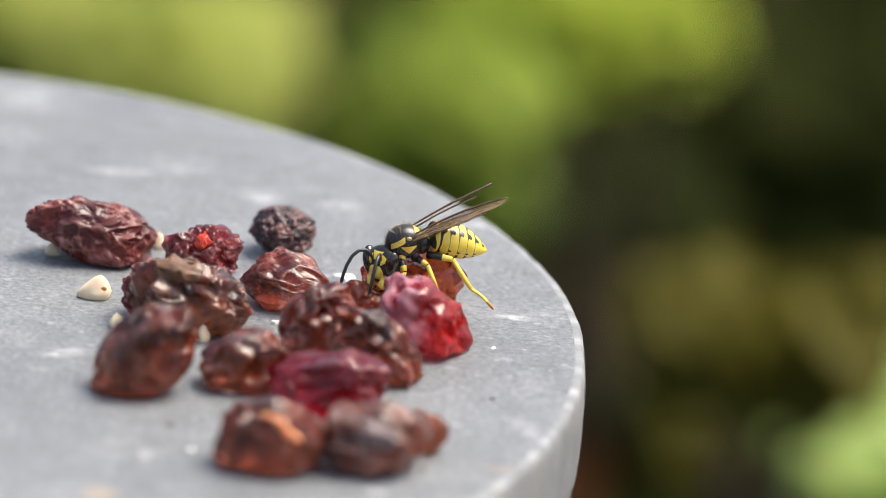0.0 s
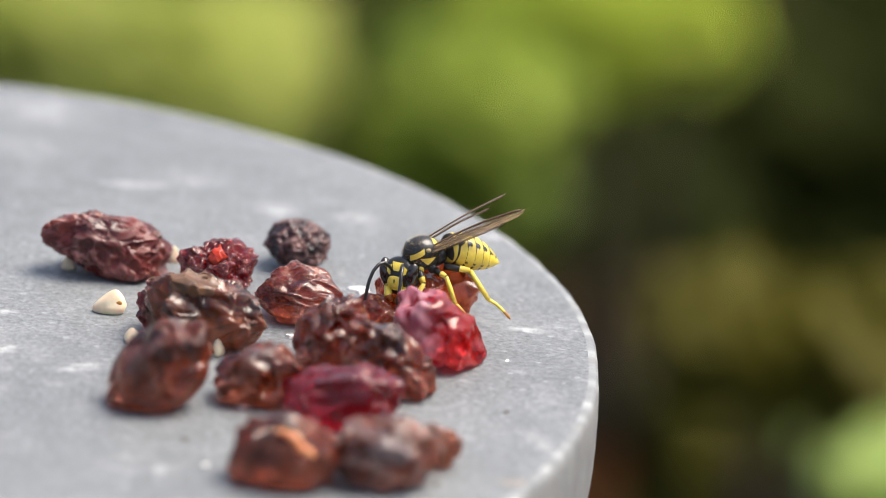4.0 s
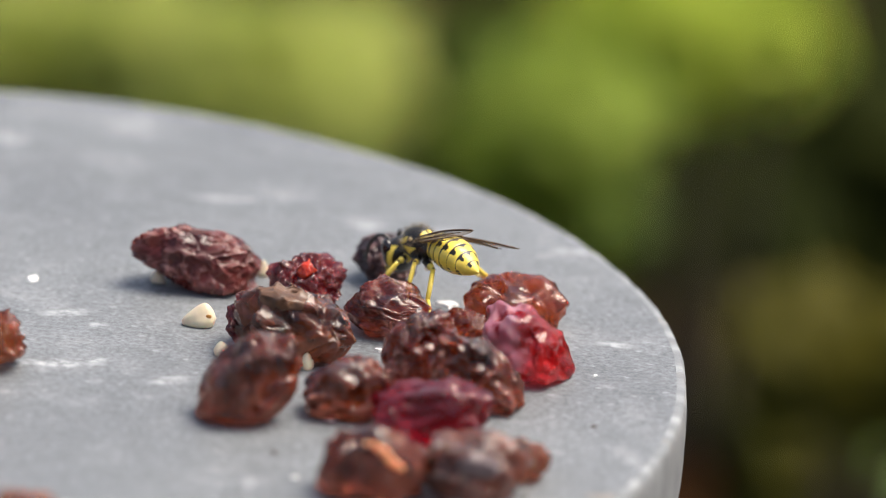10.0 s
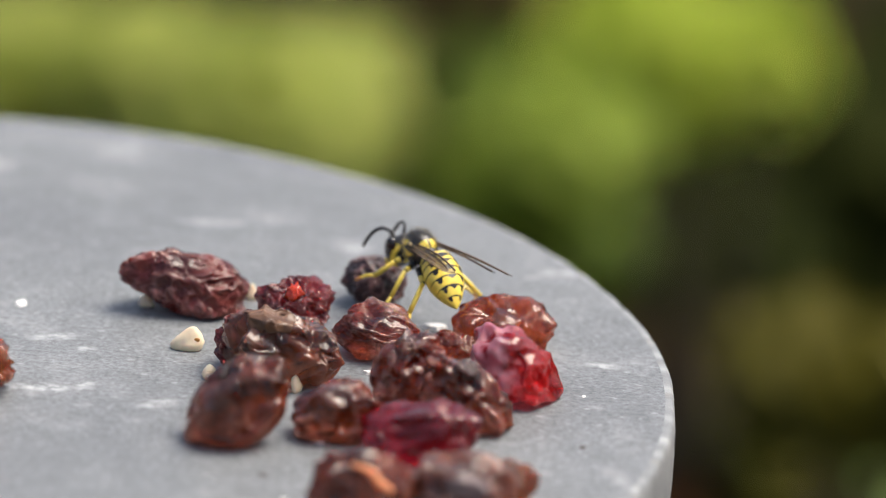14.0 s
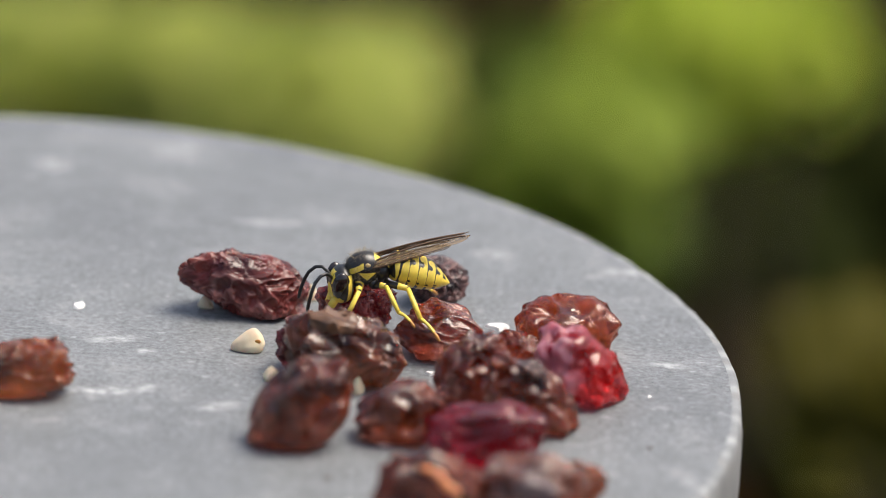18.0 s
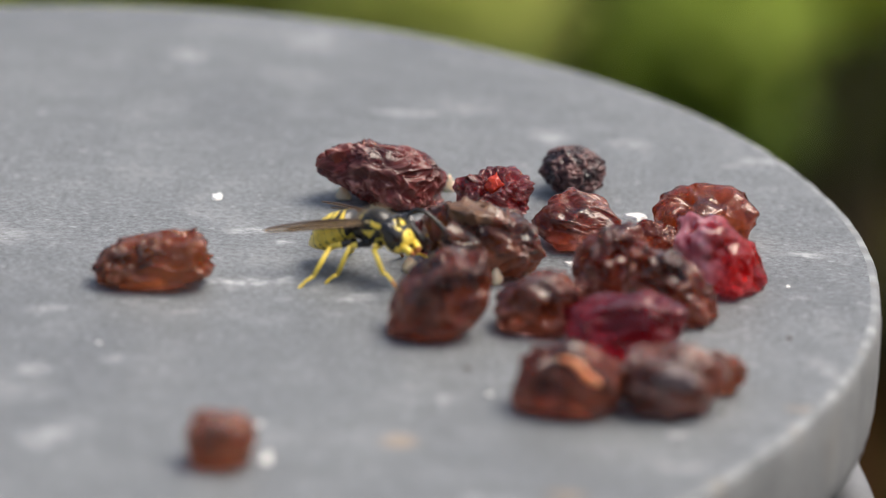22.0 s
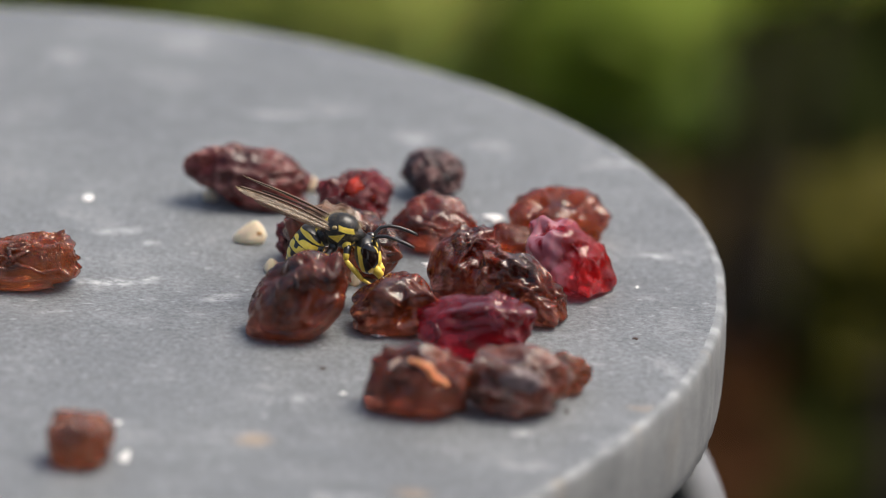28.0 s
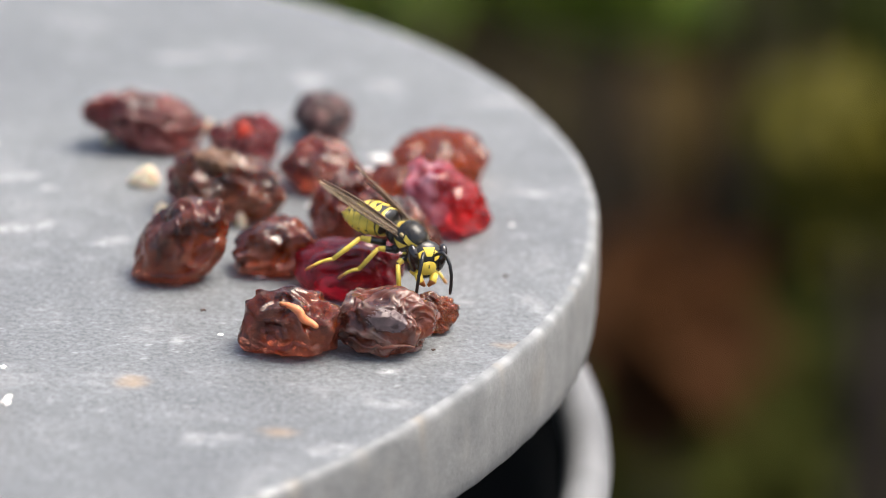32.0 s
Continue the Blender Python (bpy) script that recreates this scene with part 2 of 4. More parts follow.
def wing_material():
    m, nt, b = material("wing_membrane")
    f = noise_node(nt, 900, 3, stretch=(0.12, 1.2, 1.2))
    nt.links.new(ramp(nt, f, [(0.35, (0.12, 0.080, 0.038)), (0.65, (0.36, 0.25, 0.14))]), b.inputs["Base Color"])
    b.inputs["Roughness"].default_value = 0.25
    b.inputs["Alpha"].default_value = 0.64
    return m


WING, VEIN = wing_material(), plain("wing_vein", (0.10, 0.055, 0.03), 0.4)


def leaf_material(name, a, b_, through=0.5, gloss=0.15):
    m, nt, b = material(name)
    info = nt.nodes.new("ShaderNodeNewGeometry")
    col = ramp(nt, info.outputs["Random Per Island"], [(0.0, a), (1.0, b_)])
    col = mix(nt, 0.5, col, ramp(nt, noise_node(nt, 60), [(0.3, (0.4, 0.4, 0.4)), (0.7, (0.6, 0.6, 0.6))]), "OVERLAY")
    nt.links.new(col, b.inputs["Base Color"])
    b.inputs["Roughness"].default_value = 0.6
    b.inputs["Specular IOR Level"].default_value = gloss
    tr = nt.nodes.new("ShaderNodeBsdfTranslucent")
    nt.links.new(col, tr.inputs[0])
    ms = nt.nodes.new("ShaderNodeMixShader")
    ms.inputs[0].default_value = through
    nt.links.new(b.outputs[0], ms.inputs[1])
    nt.links.new(tr.outputs[0], ms.inputs[2])
    nt.links.new(ms.outputs[0], nt.nodes["Material Output"].inputs[0])
    return m


# Sun and shade are painted into the brightest and darkest leaf colours.
LEAF_SUNLIT = leaf_material("leaf_sunlit", (0.38, 0.48, 0.05), (0.58, 0.66, 0.11), 0.55)
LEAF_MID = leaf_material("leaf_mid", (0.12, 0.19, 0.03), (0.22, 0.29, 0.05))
LEAF_SHADED = leaf_material("leaf_shaded", (0.016, 0.022, 0.005), (0.034, 0.040, 0.009), 0.2, 0.02)
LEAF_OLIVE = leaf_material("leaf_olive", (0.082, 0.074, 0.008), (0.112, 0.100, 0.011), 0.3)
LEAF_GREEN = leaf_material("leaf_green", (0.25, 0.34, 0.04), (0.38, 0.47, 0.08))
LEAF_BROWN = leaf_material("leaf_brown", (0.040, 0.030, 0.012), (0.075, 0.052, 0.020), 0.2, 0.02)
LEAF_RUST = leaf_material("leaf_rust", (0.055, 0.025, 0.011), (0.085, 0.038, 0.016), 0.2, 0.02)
LEAF_SUNLIT_PALE = leaf_material("leaf_sunlit_pale", (0.38, 0.44, 0.09), (0.56, 0.60, 0.17), 0.55)
LEAF_BRIGHTENED = leaf_material("leaf_brightened", (0.44, 0.58, 0.17), (0.60, 0.72, 0.28), 0.6)
LEAF_SHADED_DEEP = leaf_material("leaf_shaded_deep", (0.030, 0.036, 0.008), (0.055, 0.058, 0.014), 0.3, 0.02)
BARK = plain("bark", (0.07, 0.05, 0.035), 0.9, scale=80)


def soil_material():
    m, nt, b = material("garden_soil")
    f, g = noise_node(nt, 6, 6), noise_node(nt, 60, 6, 0.7)
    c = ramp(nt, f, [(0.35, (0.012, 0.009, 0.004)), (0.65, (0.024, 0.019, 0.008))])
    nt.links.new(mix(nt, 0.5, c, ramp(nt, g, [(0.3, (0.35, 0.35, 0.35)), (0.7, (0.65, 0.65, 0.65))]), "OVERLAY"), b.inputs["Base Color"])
    b.inputs["Roughness"].default_value = 0.95
    b.inputs["Specular IOR Level"].default_value = 0.05
    bump(nt, b, g, 0.8, 0.01)
    return m


SOIL = soil_material()

# ---- setting: garden ground ----
GROUND = -0.62


def ground():
    n, verts, faces = 90, [], []
    for j in range(n + 1):
        for i in range(n + 1):
            u, v = 2 * i / n - 1, 2 * j / n - 1
            x, y = 2.5 * u + 400 * u ** 7, 2.5 * v + 400 * v ** 7
            verts.append((x, y + 1, GROUND + 0.03 * noise.noise((x * 2, y * 2, 3)) - 0.02))
    for j in range(n):
        for i in range(n):
            a = j * (n + 1) + i
            faces.append((a, a + 1, a + n + 2, a + n + 1))
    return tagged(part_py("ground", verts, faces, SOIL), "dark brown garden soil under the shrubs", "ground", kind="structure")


ground()

# ---- slate slab ----
SLAB_X, SLAB_Y, SLAB_R, SLAB_T = -5.76, 0.98, 8.47, 1.25


def edge_wobble(a):
    """The slab is cut by hand: it bulges towards the front."""
    off = (math.degrees(a) + 65 + 180) % 360 - 180
    return 0.75 * math.exp(-(off / 22) ** 2) + 0.030 * noise.noise((3 * math.cos(a), 3 * math.sin(a), 5)) + 0.012 * noise.noise((40 * math.cos(a), 40 * math.sin(a), 8))


# chalk marks: x, y, half length, half width, turn, strength
SCRATCHES = [(-3.98, 0.32, 0.42, 0.13, 12, 0.75), (-3.68, 0.46, 0.20, 0.07, 12, 0.9), (-2.70, 0.04, 0.20, 0.10, 20, 0.7), (-4.04, 1.86, 0.26, 0.10, 12, 0.55), (-3.65, 1.53, 0.09, 0.07, 0, 0.6),
             (2.0, 1.9, 0.22, 0.08, -10, 0.6), (1.9, 0.65, 0.16, 0.07, 10, 0.4), (-2.5, 5.95, 0.50, 0.12, 8, 0.4), (-2.0, 6.15, 0.35, 0.10, -10, 0.35),
             (-0.94, 5.40, 0.24, 0.28, 30, 0.42), (0.0, 5.2, 0.22, 0.16, -25, 0.42), (1.4, 4.8, 0.42, 0.16, 30, 0.45), (-3.85, 8.4, 0.45, 0.5, 0, 0.32),
             (-5.27, 7.7, 0.20, 0.28, 0, 0.4), (-5.1, -1.97, 0.12, 0.10, 10, 0.5), (-5.85, -2.38, 0.18, 0.14, 25, 0.6), (-4.5, -0.6, 0.3, 0.05, 14, 0.4), (-3.0, -0.5, 0.12, 0.05, 10, 0.4)]
SMEARS = [(-5.47, -4.03, 0.4, 0.22, 50, 0.45), (0.62, -3.24, 0.10, 0.08, 0, 0.9), (0.66, -4.06, 0.28, 0.14, 0, 0.45), (1.6, -3.4, 0.2, 0.2, 30, 0.35),
          (0.2, -5.3, 0.35, 0.2, 0, 0.45), (-1.2, -5.1, 0.4, 0.18, 10, 0.35), (-1.72, -2.63, 0.14, 0.12, 0, 0.4), (1.35, -1.3, 0.12, 0.06, 0, 0.4),
          (2.15, -1.5, 0.12, 0.5, 20, 0.3), (-6.8, 1.4, 0.4, 0.3, 0, 0.35), (-5.9, -0.7, 0.25, 0.1, 15, 0.35),
          (-3.3, 4.0, 0.3, 0.2, 0, 0.2), (-8, 3.5, 0.6, 0.3, 10, 0.35), (-0.3, -0.1, 0.2, 0.1, 0, 0.4)]
RUSTS = [(-2.09, -3.74, 0.18, 0.14, 20, 0.75), (-0.42, -4.86, 0.20, 0.11, 0, 0.6), (1.85, -2.43, 0.20, 0.09, 10, 0.8), (1.95, -2.85, 0.08, 0.16, 0, 0.6), (0.4, -6.1, 0.4, 0.2, 20, 0.5)]


def stain(x, y, spots, seed):
    total = 0.0
    wob = 0.5 * noise.noise((x * 3, y * 3, seed)) + 0.35 * noise.noise((x * 9, y * 9, seed))
    for cx, cy, a, b, turn, s in spots:
        dx, dy = x - cx, y - cy
        if abs(dx) > 2 or abs(dy) > 2:
            continue
        c, n = math.cos(radians(turn)), math.sin(radians(turn))
        d = math.hypot((dx * c + dy * n) / a, (dy * c - dx * n) / b)
        total = max(total, s * max(0.0, min(1.0, 1.35 - d + wob)))
    return total


def slab():
    rings, seg = 190, 560
    verts, faces = [], []
    radii = [SLAB_R * 0.990 * (k / rings) ** 0.8 for k in range(rings + 1)]
    for k, r in enumerate(radii):
        for i in range(seg):
            a = 2 * math.pi * i / seg
            rr = r + edge_wobble(a) * (k / rings) ** 6
            x, y = SLAB_X + rr * math.cos(a), SLAB_Y + rr * math.sin(a)
            verts.append((x * CM, y * CM, 0.004 * CM * noise.noise((x * 2, y * 2, 0)) * CM))
    for k in range(rings):
        for i in range(seg):
            a, b = k * seg + i, k * seg + (i + 1) % seg
            faces.append((a, a + seg, b + seg, b))
    thing = tagged(new("slate_slab"), "round grey slate slab with chalky scratches and rounded edge", "slab")
    top = part_py("top", verts, faces, SLATE, thing)
    chalk, rust = [], []
    for v in verts:
        x, y = v[0] / CM, v[1] / CM
        near = x > -9.5
        base = 0.55 * max(0.0, noise.noise((x * 5, y * 5, 2)) - 0.42) + 0.25 * max(0.0, noise.noise((x * 1.2, y * 1.2, 7)))
        rim = max(0.0, min(1.0, (math.hypot(x - SLAB_X, y - SLAB_Y) - SLAB_R * 0.975 - edge_wobble(math.atan2(y - SLAB_Y, x - SLAB_X))) / 0.14)) * (0.02 + 0.25 * noise.noise((x * 6, y * 6, 4)))
        chalk.append(max(base, rim, max(stain(x, y, SCRATCHES, 1), stain(x, y, SMEARS, 1)) if near else 0))
        rust.append(stain(x, y, RUSTS, 9) if near else 0)
    float_attribute(top.data, "chalk", chalk)
    float_attribute(top.data, "rust", rust)
    # worn edge, side and underside
    prof = [(0.990, 0.0), (0.9972, -0.005), (1.0008, -0.025), (1.0026, -0.060), (1.0036, -0.12), (1.0046, -0.26), (1.005, -0.45), (1.005, -0.7), (1.004, -1.0), (1.002, -1.17), (0.998, -1.22), (0.985, -SLAB_T)]
    verts, faces = [], []
    for q, z in prof:
        for i in range(seg):
            a = 2 * math.pi * i / seg
            chip = 0.012 * noise.noise((30 * math.cos(a), 30 * math.sin(a), z * 4)) + 0.010 * noise.noise((90 * math.cos(a), 90 * math.sin(a), z * 12)) if -1.19 < z < -0.02 else 0
            r = SLAB_R * q + edge_wobble(a) + chip
            verts.append(((SLAB_X + r * math.cos(a)) * CM, (SLAB_Y + r * math.sin(a)) * CM, z * CM))
    for k in range(len(prof) - 1):
        for i in range(seg):
            a, b = k * seg + i, k * seg + (i + 1) % seg
            faces.append((a, a + seg, b + seg, b))
    faces.append(tuple((len(prof) - 1) * seg + i for i in range(seg - 1, -1, -1)))
    edge = part_py("edge", verts, faces, SLATE_EDGE, thing, "pale worn slate edge with chips")
    # chalky chips along the arris and streaks that run down from it
    chips, runs = [], []
    for v in verts:
        x, y, z = (c / CM for c in v)
        a = math.atan2(y - SLAB_Y, x - SLAB_X)
        chips.append(max(0.0, min(1.0, 1 + z / (0.10 + 0.25 * max(0, noise.noise((a * 9, 1, 2)))))) * max(0.0, 0.12 + 0.6 * noise.noise((a * 40, z * 2, 4))) + 0.2 * max(0, noise.noise((a * 30, z * 2, 9))))
        runs.append(max(0.0, 1 + z / 0.9) * max(0.0, noise.noise((a * 26, z * 0.6, 3)) - 0.25) * 1.6)
    float_attribute(edge.data, "skin", [max(0.0, min(1.0, 1.6 + v[2] / CM / 0.05)) for v in verts])
    float_attribute(edge.data, "chalk", chips)
    float_attribute(edge.data, "rust", runs)


slab()


# ---- pot under the slab ----
def lathe(prof, seg, cx=0.0, cy=0.0):
    verts, faces = [], []
    for r, z in prof:
        for i in range(seg):
            a = 2 * math.pi * i / seg
            verts.append(((cx + r * math.cos(a)) * CM, (cy + r * math.sin(a)) * CM, z * CM))
    for k in range(len(prof) - 1):
        for i in range(seg):
            a, b = k * seg + i, k * seg + (i + 1) % seg
            faces.append((a, b, b + seg, a + seg))
    return verts, faces


POT_X, POT_Y, POT_R, POT_Z = -8.9, 0.6, 11.89, -3.0


def pot():
    thing = tagged(new("planter_pot"), "large grey metal pot with a rolled rim and black inside", "pot")
    body = [(9.0, GROUND / CM), (9.3, GROUND / CM), (11.3, POT_Z - 0.5)]
    part_py("wall", *lathe(body, 160, POT_X, POT_Y), POT, thing)
    tube = [(POT_R - 0.28 + 0.28 * math.cos(a), POT_Z + 0.28 * math.sin(a) * 1.2) for a in [2 * math.pi * k / 20 for k in range(21)]]
    part_py("rim", *lathe(tube, 220, POT_X, POT_Y), POT, thing, "rolled grey metal rim")
    # Inner wall and floor in one even near-black.
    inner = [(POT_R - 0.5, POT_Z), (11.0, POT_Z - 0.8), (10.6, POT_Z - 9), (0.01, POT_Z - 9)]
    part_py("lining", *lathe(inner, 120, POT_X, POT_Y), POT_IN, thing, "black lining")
    # Unseen pedestal, added so that the slab rests on something.
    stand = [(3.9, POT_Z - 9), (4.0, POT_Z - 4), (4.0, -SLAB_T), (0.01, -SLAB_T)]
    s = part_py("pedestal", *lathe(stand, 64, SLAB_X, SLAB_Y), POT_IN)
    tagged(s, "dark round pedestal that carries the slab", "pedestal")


pot()


# ---- dried fruit ----
def hashed(ix, iy, iz, seed):
    h = (ix * 374761393 + iy * 668265263 + iz * 2147483647 + seed * 974711) & 0xFFFFFFFF
    h = ((h ^ (h >> 13)) * 1274126177) & 0xFFFFFFFF
    h = ((h ^ (h >> 15)) * 2246822519) & 0xFFFFFFFF
    return h ^ (h >> 16)


def waves(p, seed):
    """Smooth gradient noise, about -0.7 to 0.7, for an array of points."""
    cell = np.floor(p).astype(np.int64)
    f = p - cell
    u = f * f * f * (f * (f * 6 - 15) + 10)
    total = np.zeros(len(p))
    for dx in (0, 1):
        for dy in (0, 1):
            for dz in (0, 1):
                h = hashed(cell[:, 0] + dx, cell[:, 1] + dy, cell[:, 2] + dz, seed)
                g = np.stack([(h & 1023), (h >> 10) & 1023, (h >> 20) & 1023], 1) / 511.5 - 1
                dot = ((f - (dx, dy, dz)) * g).sum(1)
                w = (u[:, 0] if dx else 1 - u[:, 0]) * (u[:, 1] if dy else 1 - u[:, 1]) * (u[:, 2] if dz else 1 - u[:, 2])
                total += w * dot
    return total


def drift(p, seed):
    return np.stack([waves(p, seed), waves(p + 11.3, seed + 1), waves(p + 23.7, seed + 2)], 1)


def crest(n, k, blunt=0.05):
    """Raised folds with rounded tops and hollows between them, 0 to 1."""
    return np.clip(1 - k * (np.sqrt(n * n + blunt * blunt) - blunt), 0, 1)


BALLS = {}


def unit_ball(detail):
    if detail not in BALLS:
        bm = bmesh.new()
        bmesh.ops.create_icosphere(bm, subdivisions=detail, radius=1)
        me = bpy.data.meshes.new("ball")
        bm.to_mesh(me)
        bm.free()
        me.shade_smooth()
        co = np.empty(len(me.vertices) * 3)
        me.vertices.foreach_get("co", co)
        BALLS[detail] = me, co.reshape(-1, 3)
    return BALLS[detail]


def fruit(name, c, size, mat, seed, label, category="raisin", tilt=0, turn=0, freq=2.0, fold=0.14, mid=0.10, fine=0.03, lobes=0.2, stretch=(1, 1, 1), form=(1, 1, 1), boxy=1.0, taper=0.0, bumps=(), grain=0.0, flat=0.17, curl=0.10, detail=7):
    """A shrivelled fruit that fills the given width, depth and height in centimetres; c is its centre on the slab.
    fold, mid, fine: height of the large, middle and thin folds of the skin; bumps: swellings and dents (x, y, z, reach, height)."""
    me, p = unit_ball(detail)
    me = me.copy()
    me.name = name
    q = p * np.array(stretch) * np.array(size) / np.mean(size) + 0.42 * drift(p * 1.25, seed)
    q2 = q + 0.16 * drift(q * 3.0, seed + 5)
    q3 = q2 + 0.05 * drift(q * 9.0, seed + 8)
    some = np.clip(0.55 + 1.5 * waves(p * 1.6 + 3, seed + 20), 0, 1)
    other = np.clip(0.5 + 1.6 * waves(p * 2.1 + 9, seed + 24), 0.1, 1)
    big = crest(waves(q2 * freq, seed + 30) + 0.6 * waves(q2 * freq * 1.43 + 7.4, seed + 31), 2.4)
    second = crest(waves(q2 * freq * 2.1 + 5, seed + 33) + 0.5 * waves(q2 * freq * 3.1 + 1.7, seed + 34), 2.7) * (0.35 + 0.65 * some)
    thin = crest(waves(q3 * freq * 4.3 + 2, seed + 36), 3.4, 0.03) * other
    r = 1 + lobes * 1.9 * waves(p * 1.15 + 4, seed + 40) + lobes * 1.2 * waves(p * 2.4, seed + 43)
    r += 1.45 * fold * (big ** 1.35 - 0.4) + 1.25 * mid * (second ** 2.0 - 0.2) + 1.5 * fine * thin ** 2.6
    r += grain * (np.sqrt(np.abs(waves(p * 4.4, seed + 50)) + 0.01) * 1.3 - 0.45)
    e = np.sign(p) * np.abs(p) ** boxy
    pts = e * r[:, None] + curl * (0.6 * drift(q2 * freq * 0.9, seed + 60) + 0.25 * drift(q2 * freq * 2.2, seed + 64))
    girth = 1 + taper * p[:, :1]
    pts = pts * np.concatenate([np.ones_like(girth), girth, girth], 1)
    pts = pts * (np.array(size) * np.array(form) / 2)
    rot = np.array(Euler((0, radians(tilt), radians(turn))).to_matrix())
    pts, way = pts @ rot.T, p @ rot.T
    swell = np.ones(len(p))
    for bx, by, bz, reach, height in bumps:
        d = np.array((bx, by, bz)) / math.sqrt(bx * bx + by * by + bz * bz)
        off = np.arccos(np.clip(way @ d, -1, 1)) + 0.10 * waves(p * 3.5, seed + 70)
        swell += height * np.exp(-(off / reach) ** 2)
    pts = pts * swell[:, None]
    # it sags where it lies
    low, high = pts[:, 2].min(), pts[:, 2].max()
    f = (pts[:, 2] - low) / (high - low)
    rest = flat + 0.02 * waves(p * 3, seed + 80)
    f = np.where(f < rest * 1.6, rest + (np.maximum(f, 0) / (rest * 1.6)) ** 3 * rest * 0.6, f)
    pts[:, 2] = f
    lo, hi = pts.min(0), pts.max(0)
    pts = ((pts - lo) / (hi - lo) - (0.5, 0.5, 0)) * np.array(size) * CM
    me.vertices.foreach_set("co", pts.astype(np.float32).ravel())
    me.update()
    me.materials.append(mat)
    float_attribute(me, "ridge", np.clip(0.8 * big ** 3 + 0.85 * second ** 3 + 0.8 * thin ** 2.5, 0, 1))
    ob = new(name, me)
    ob.location = (c[0] * CM, c[1] * CM, 0)
    return tagged(ob, label, category, "dried fruit on the slab")


def all_fruit():
    plump = fruit("raisin", (-2.71, 2.97), (1.46, 0.85, 0.71), RAISIN_PURPLE, 11, "large plump purple-brown raisin with dusty wrinkles", tilt=13, turn=8, freq=1.8, fold=0.07, mid=0.08, fine=0.05, lobes=0.14, stretch=(1.1, 1, 0.9), taper=0.18, boxy=0.9, curl=0.08, bumps=((-0.7, -0.3, -0.8, 0.5, -0.22), (0.35, -0.5, 0.8, 0.3, 0.08)))
    torn = fruit("dried_cranberry", (-1.45, 2.40), (0.90, 0.78, 0.68), CRAN_WINE, 23, "wine-red wrinkled cranberry with an orange torn spot", "cranberry", freq=1.9, fold=0.12, mid=0.10, fine=0.045, lobes=0.24, boxy=0.9, curl=0.14, bumps=((0.0, -0.4, 0.9, 0.25, 0.05), (-0.7, -0.3, 0.7, 0.3, 0.12), (0.7, -0.4, 0.1, 0.5, 0.10)))
    fruit("dried_berry", (-0.62, 3.50), (0.76, 0.74, 0.555), BERRY_BLACK, 31, "round blackish dried berry with a rough skin", "berry", freq=1.9, fold=0.05, mid=0.03, fine=0.012, lobes=0.12, grain=0.13, curl=0.07, flat=0.08)
    lined = fruit("raisin", (-0.53, 1.91), (0.99, 0.8, 0.59), RAISIN_RED, 48, "reddish-brown raisin with fine curling wrinkles", tilt=5, freq=1.35, fold=0.05, mid=0.055, fine=0.045, lobes=0.14, stretch=(0.45, 1, 1.9), curl=0.14, bumps=((0.85, -0.4, 0.35, 0.3, 0.14), (0.55, -0.5, 0.5, 0.22, -0.10)))
    amber = fruit("raisin", (0.86, 2.30), (1.17, 0.85, 0.58), RAISIN_AMBER, 55, "translucent amber-red raisin lying flat on the slab", freq=1.1, fold=0.08, mid=0.06, fine=0.022, lobes=0.10, curl=0.18, boxy=0.88, bumps=((-0.50, -0.5, 0.8, 0.26, -0.36), (-0.95, -0.3, 0.2, 0.4, 0.10), (0.30, -0.5, 0.9, 0.28, -0.12), (0.9, -0.4, 0.1, 0.35, 0.10), (0.3, 0.3, 1, 0.5, 0.10)))
    bright = fruit("dried_cranberry", (1.02, 0.80), (1.02, 0.9, 0.82), CRAN, 66, "bright red glossy cranberry with pale wrinkles", "cranberry", tilt=28, form=(1.15, 1, 0.8), freq=0.8, fold=0.11, mid=0.03, fine=0.0, lobes=0.16, stretch=(1.1, 1, 0.8), curl=0.22, bumps=((0.8, -0.5, -0.5, 0.45, 0.10), (0.1, -0.8, 0.5, 0.25, -0.10)))
    fruit("raisin", (0.33, 1.80), (0.64, 0.5, 0.36), RAISIN_AMBER, 67, "small tan raisin wedged between larger ones", freq=1.6, fold=0.12, mid=0.12, fine=0.04, lobes=0.15, detail=6)
    bumpy = fruit("raisin", (-1.50, 0.94), (1.36, 0.95, 0.84), RAISIN_SMOKY, 73, "big dark raisin with a brown bumpy top", tilt=12, freq=1.4, fold=0.14, mid=0.11, fine=0.03, lobes=0.24, boxy=0.85, curl=0.2, bumps=((0.0, -0.9, 0.1, 0.35, -0.16), (0.7, -0.6, 0.0, 0.4, 0.12), (-0.6, -0.3, 0.8, 0.35, 0.10)))
    fruit("dried_cranberry", (-1.98, 1.25), (0.55, 0.6, 0.66), CRAN_WINE, 75, "dark red cranberry half hidden behind a big raisin", "cranberry", freq=2.0, fold=0.16, mid=0.12, fine=0.04, lobes=0.2, detail=6)
    leaning = fruit("raisin", (-1.87, -0.86), (1.07, 0.85, 0.96), RAISIN, 84, "dark brown raisin leaning on its side with deep folds", tilt=-44, form=(1.30, 0.95, 1.0), freq=1.05, fold=0.09, mid=0.06, fine=0.012, lobes=0.10, curl=0.10, bumps=((0.05, -0.95, 0.25, 0.26, -0.24), (-0.35, -0.8, 0.6, 0.2, 0.10), (0.45, -0.8, -0.3, 0.3, 0.08), (-0.8, -0.1, 0.65, 0.45, -0.26)))
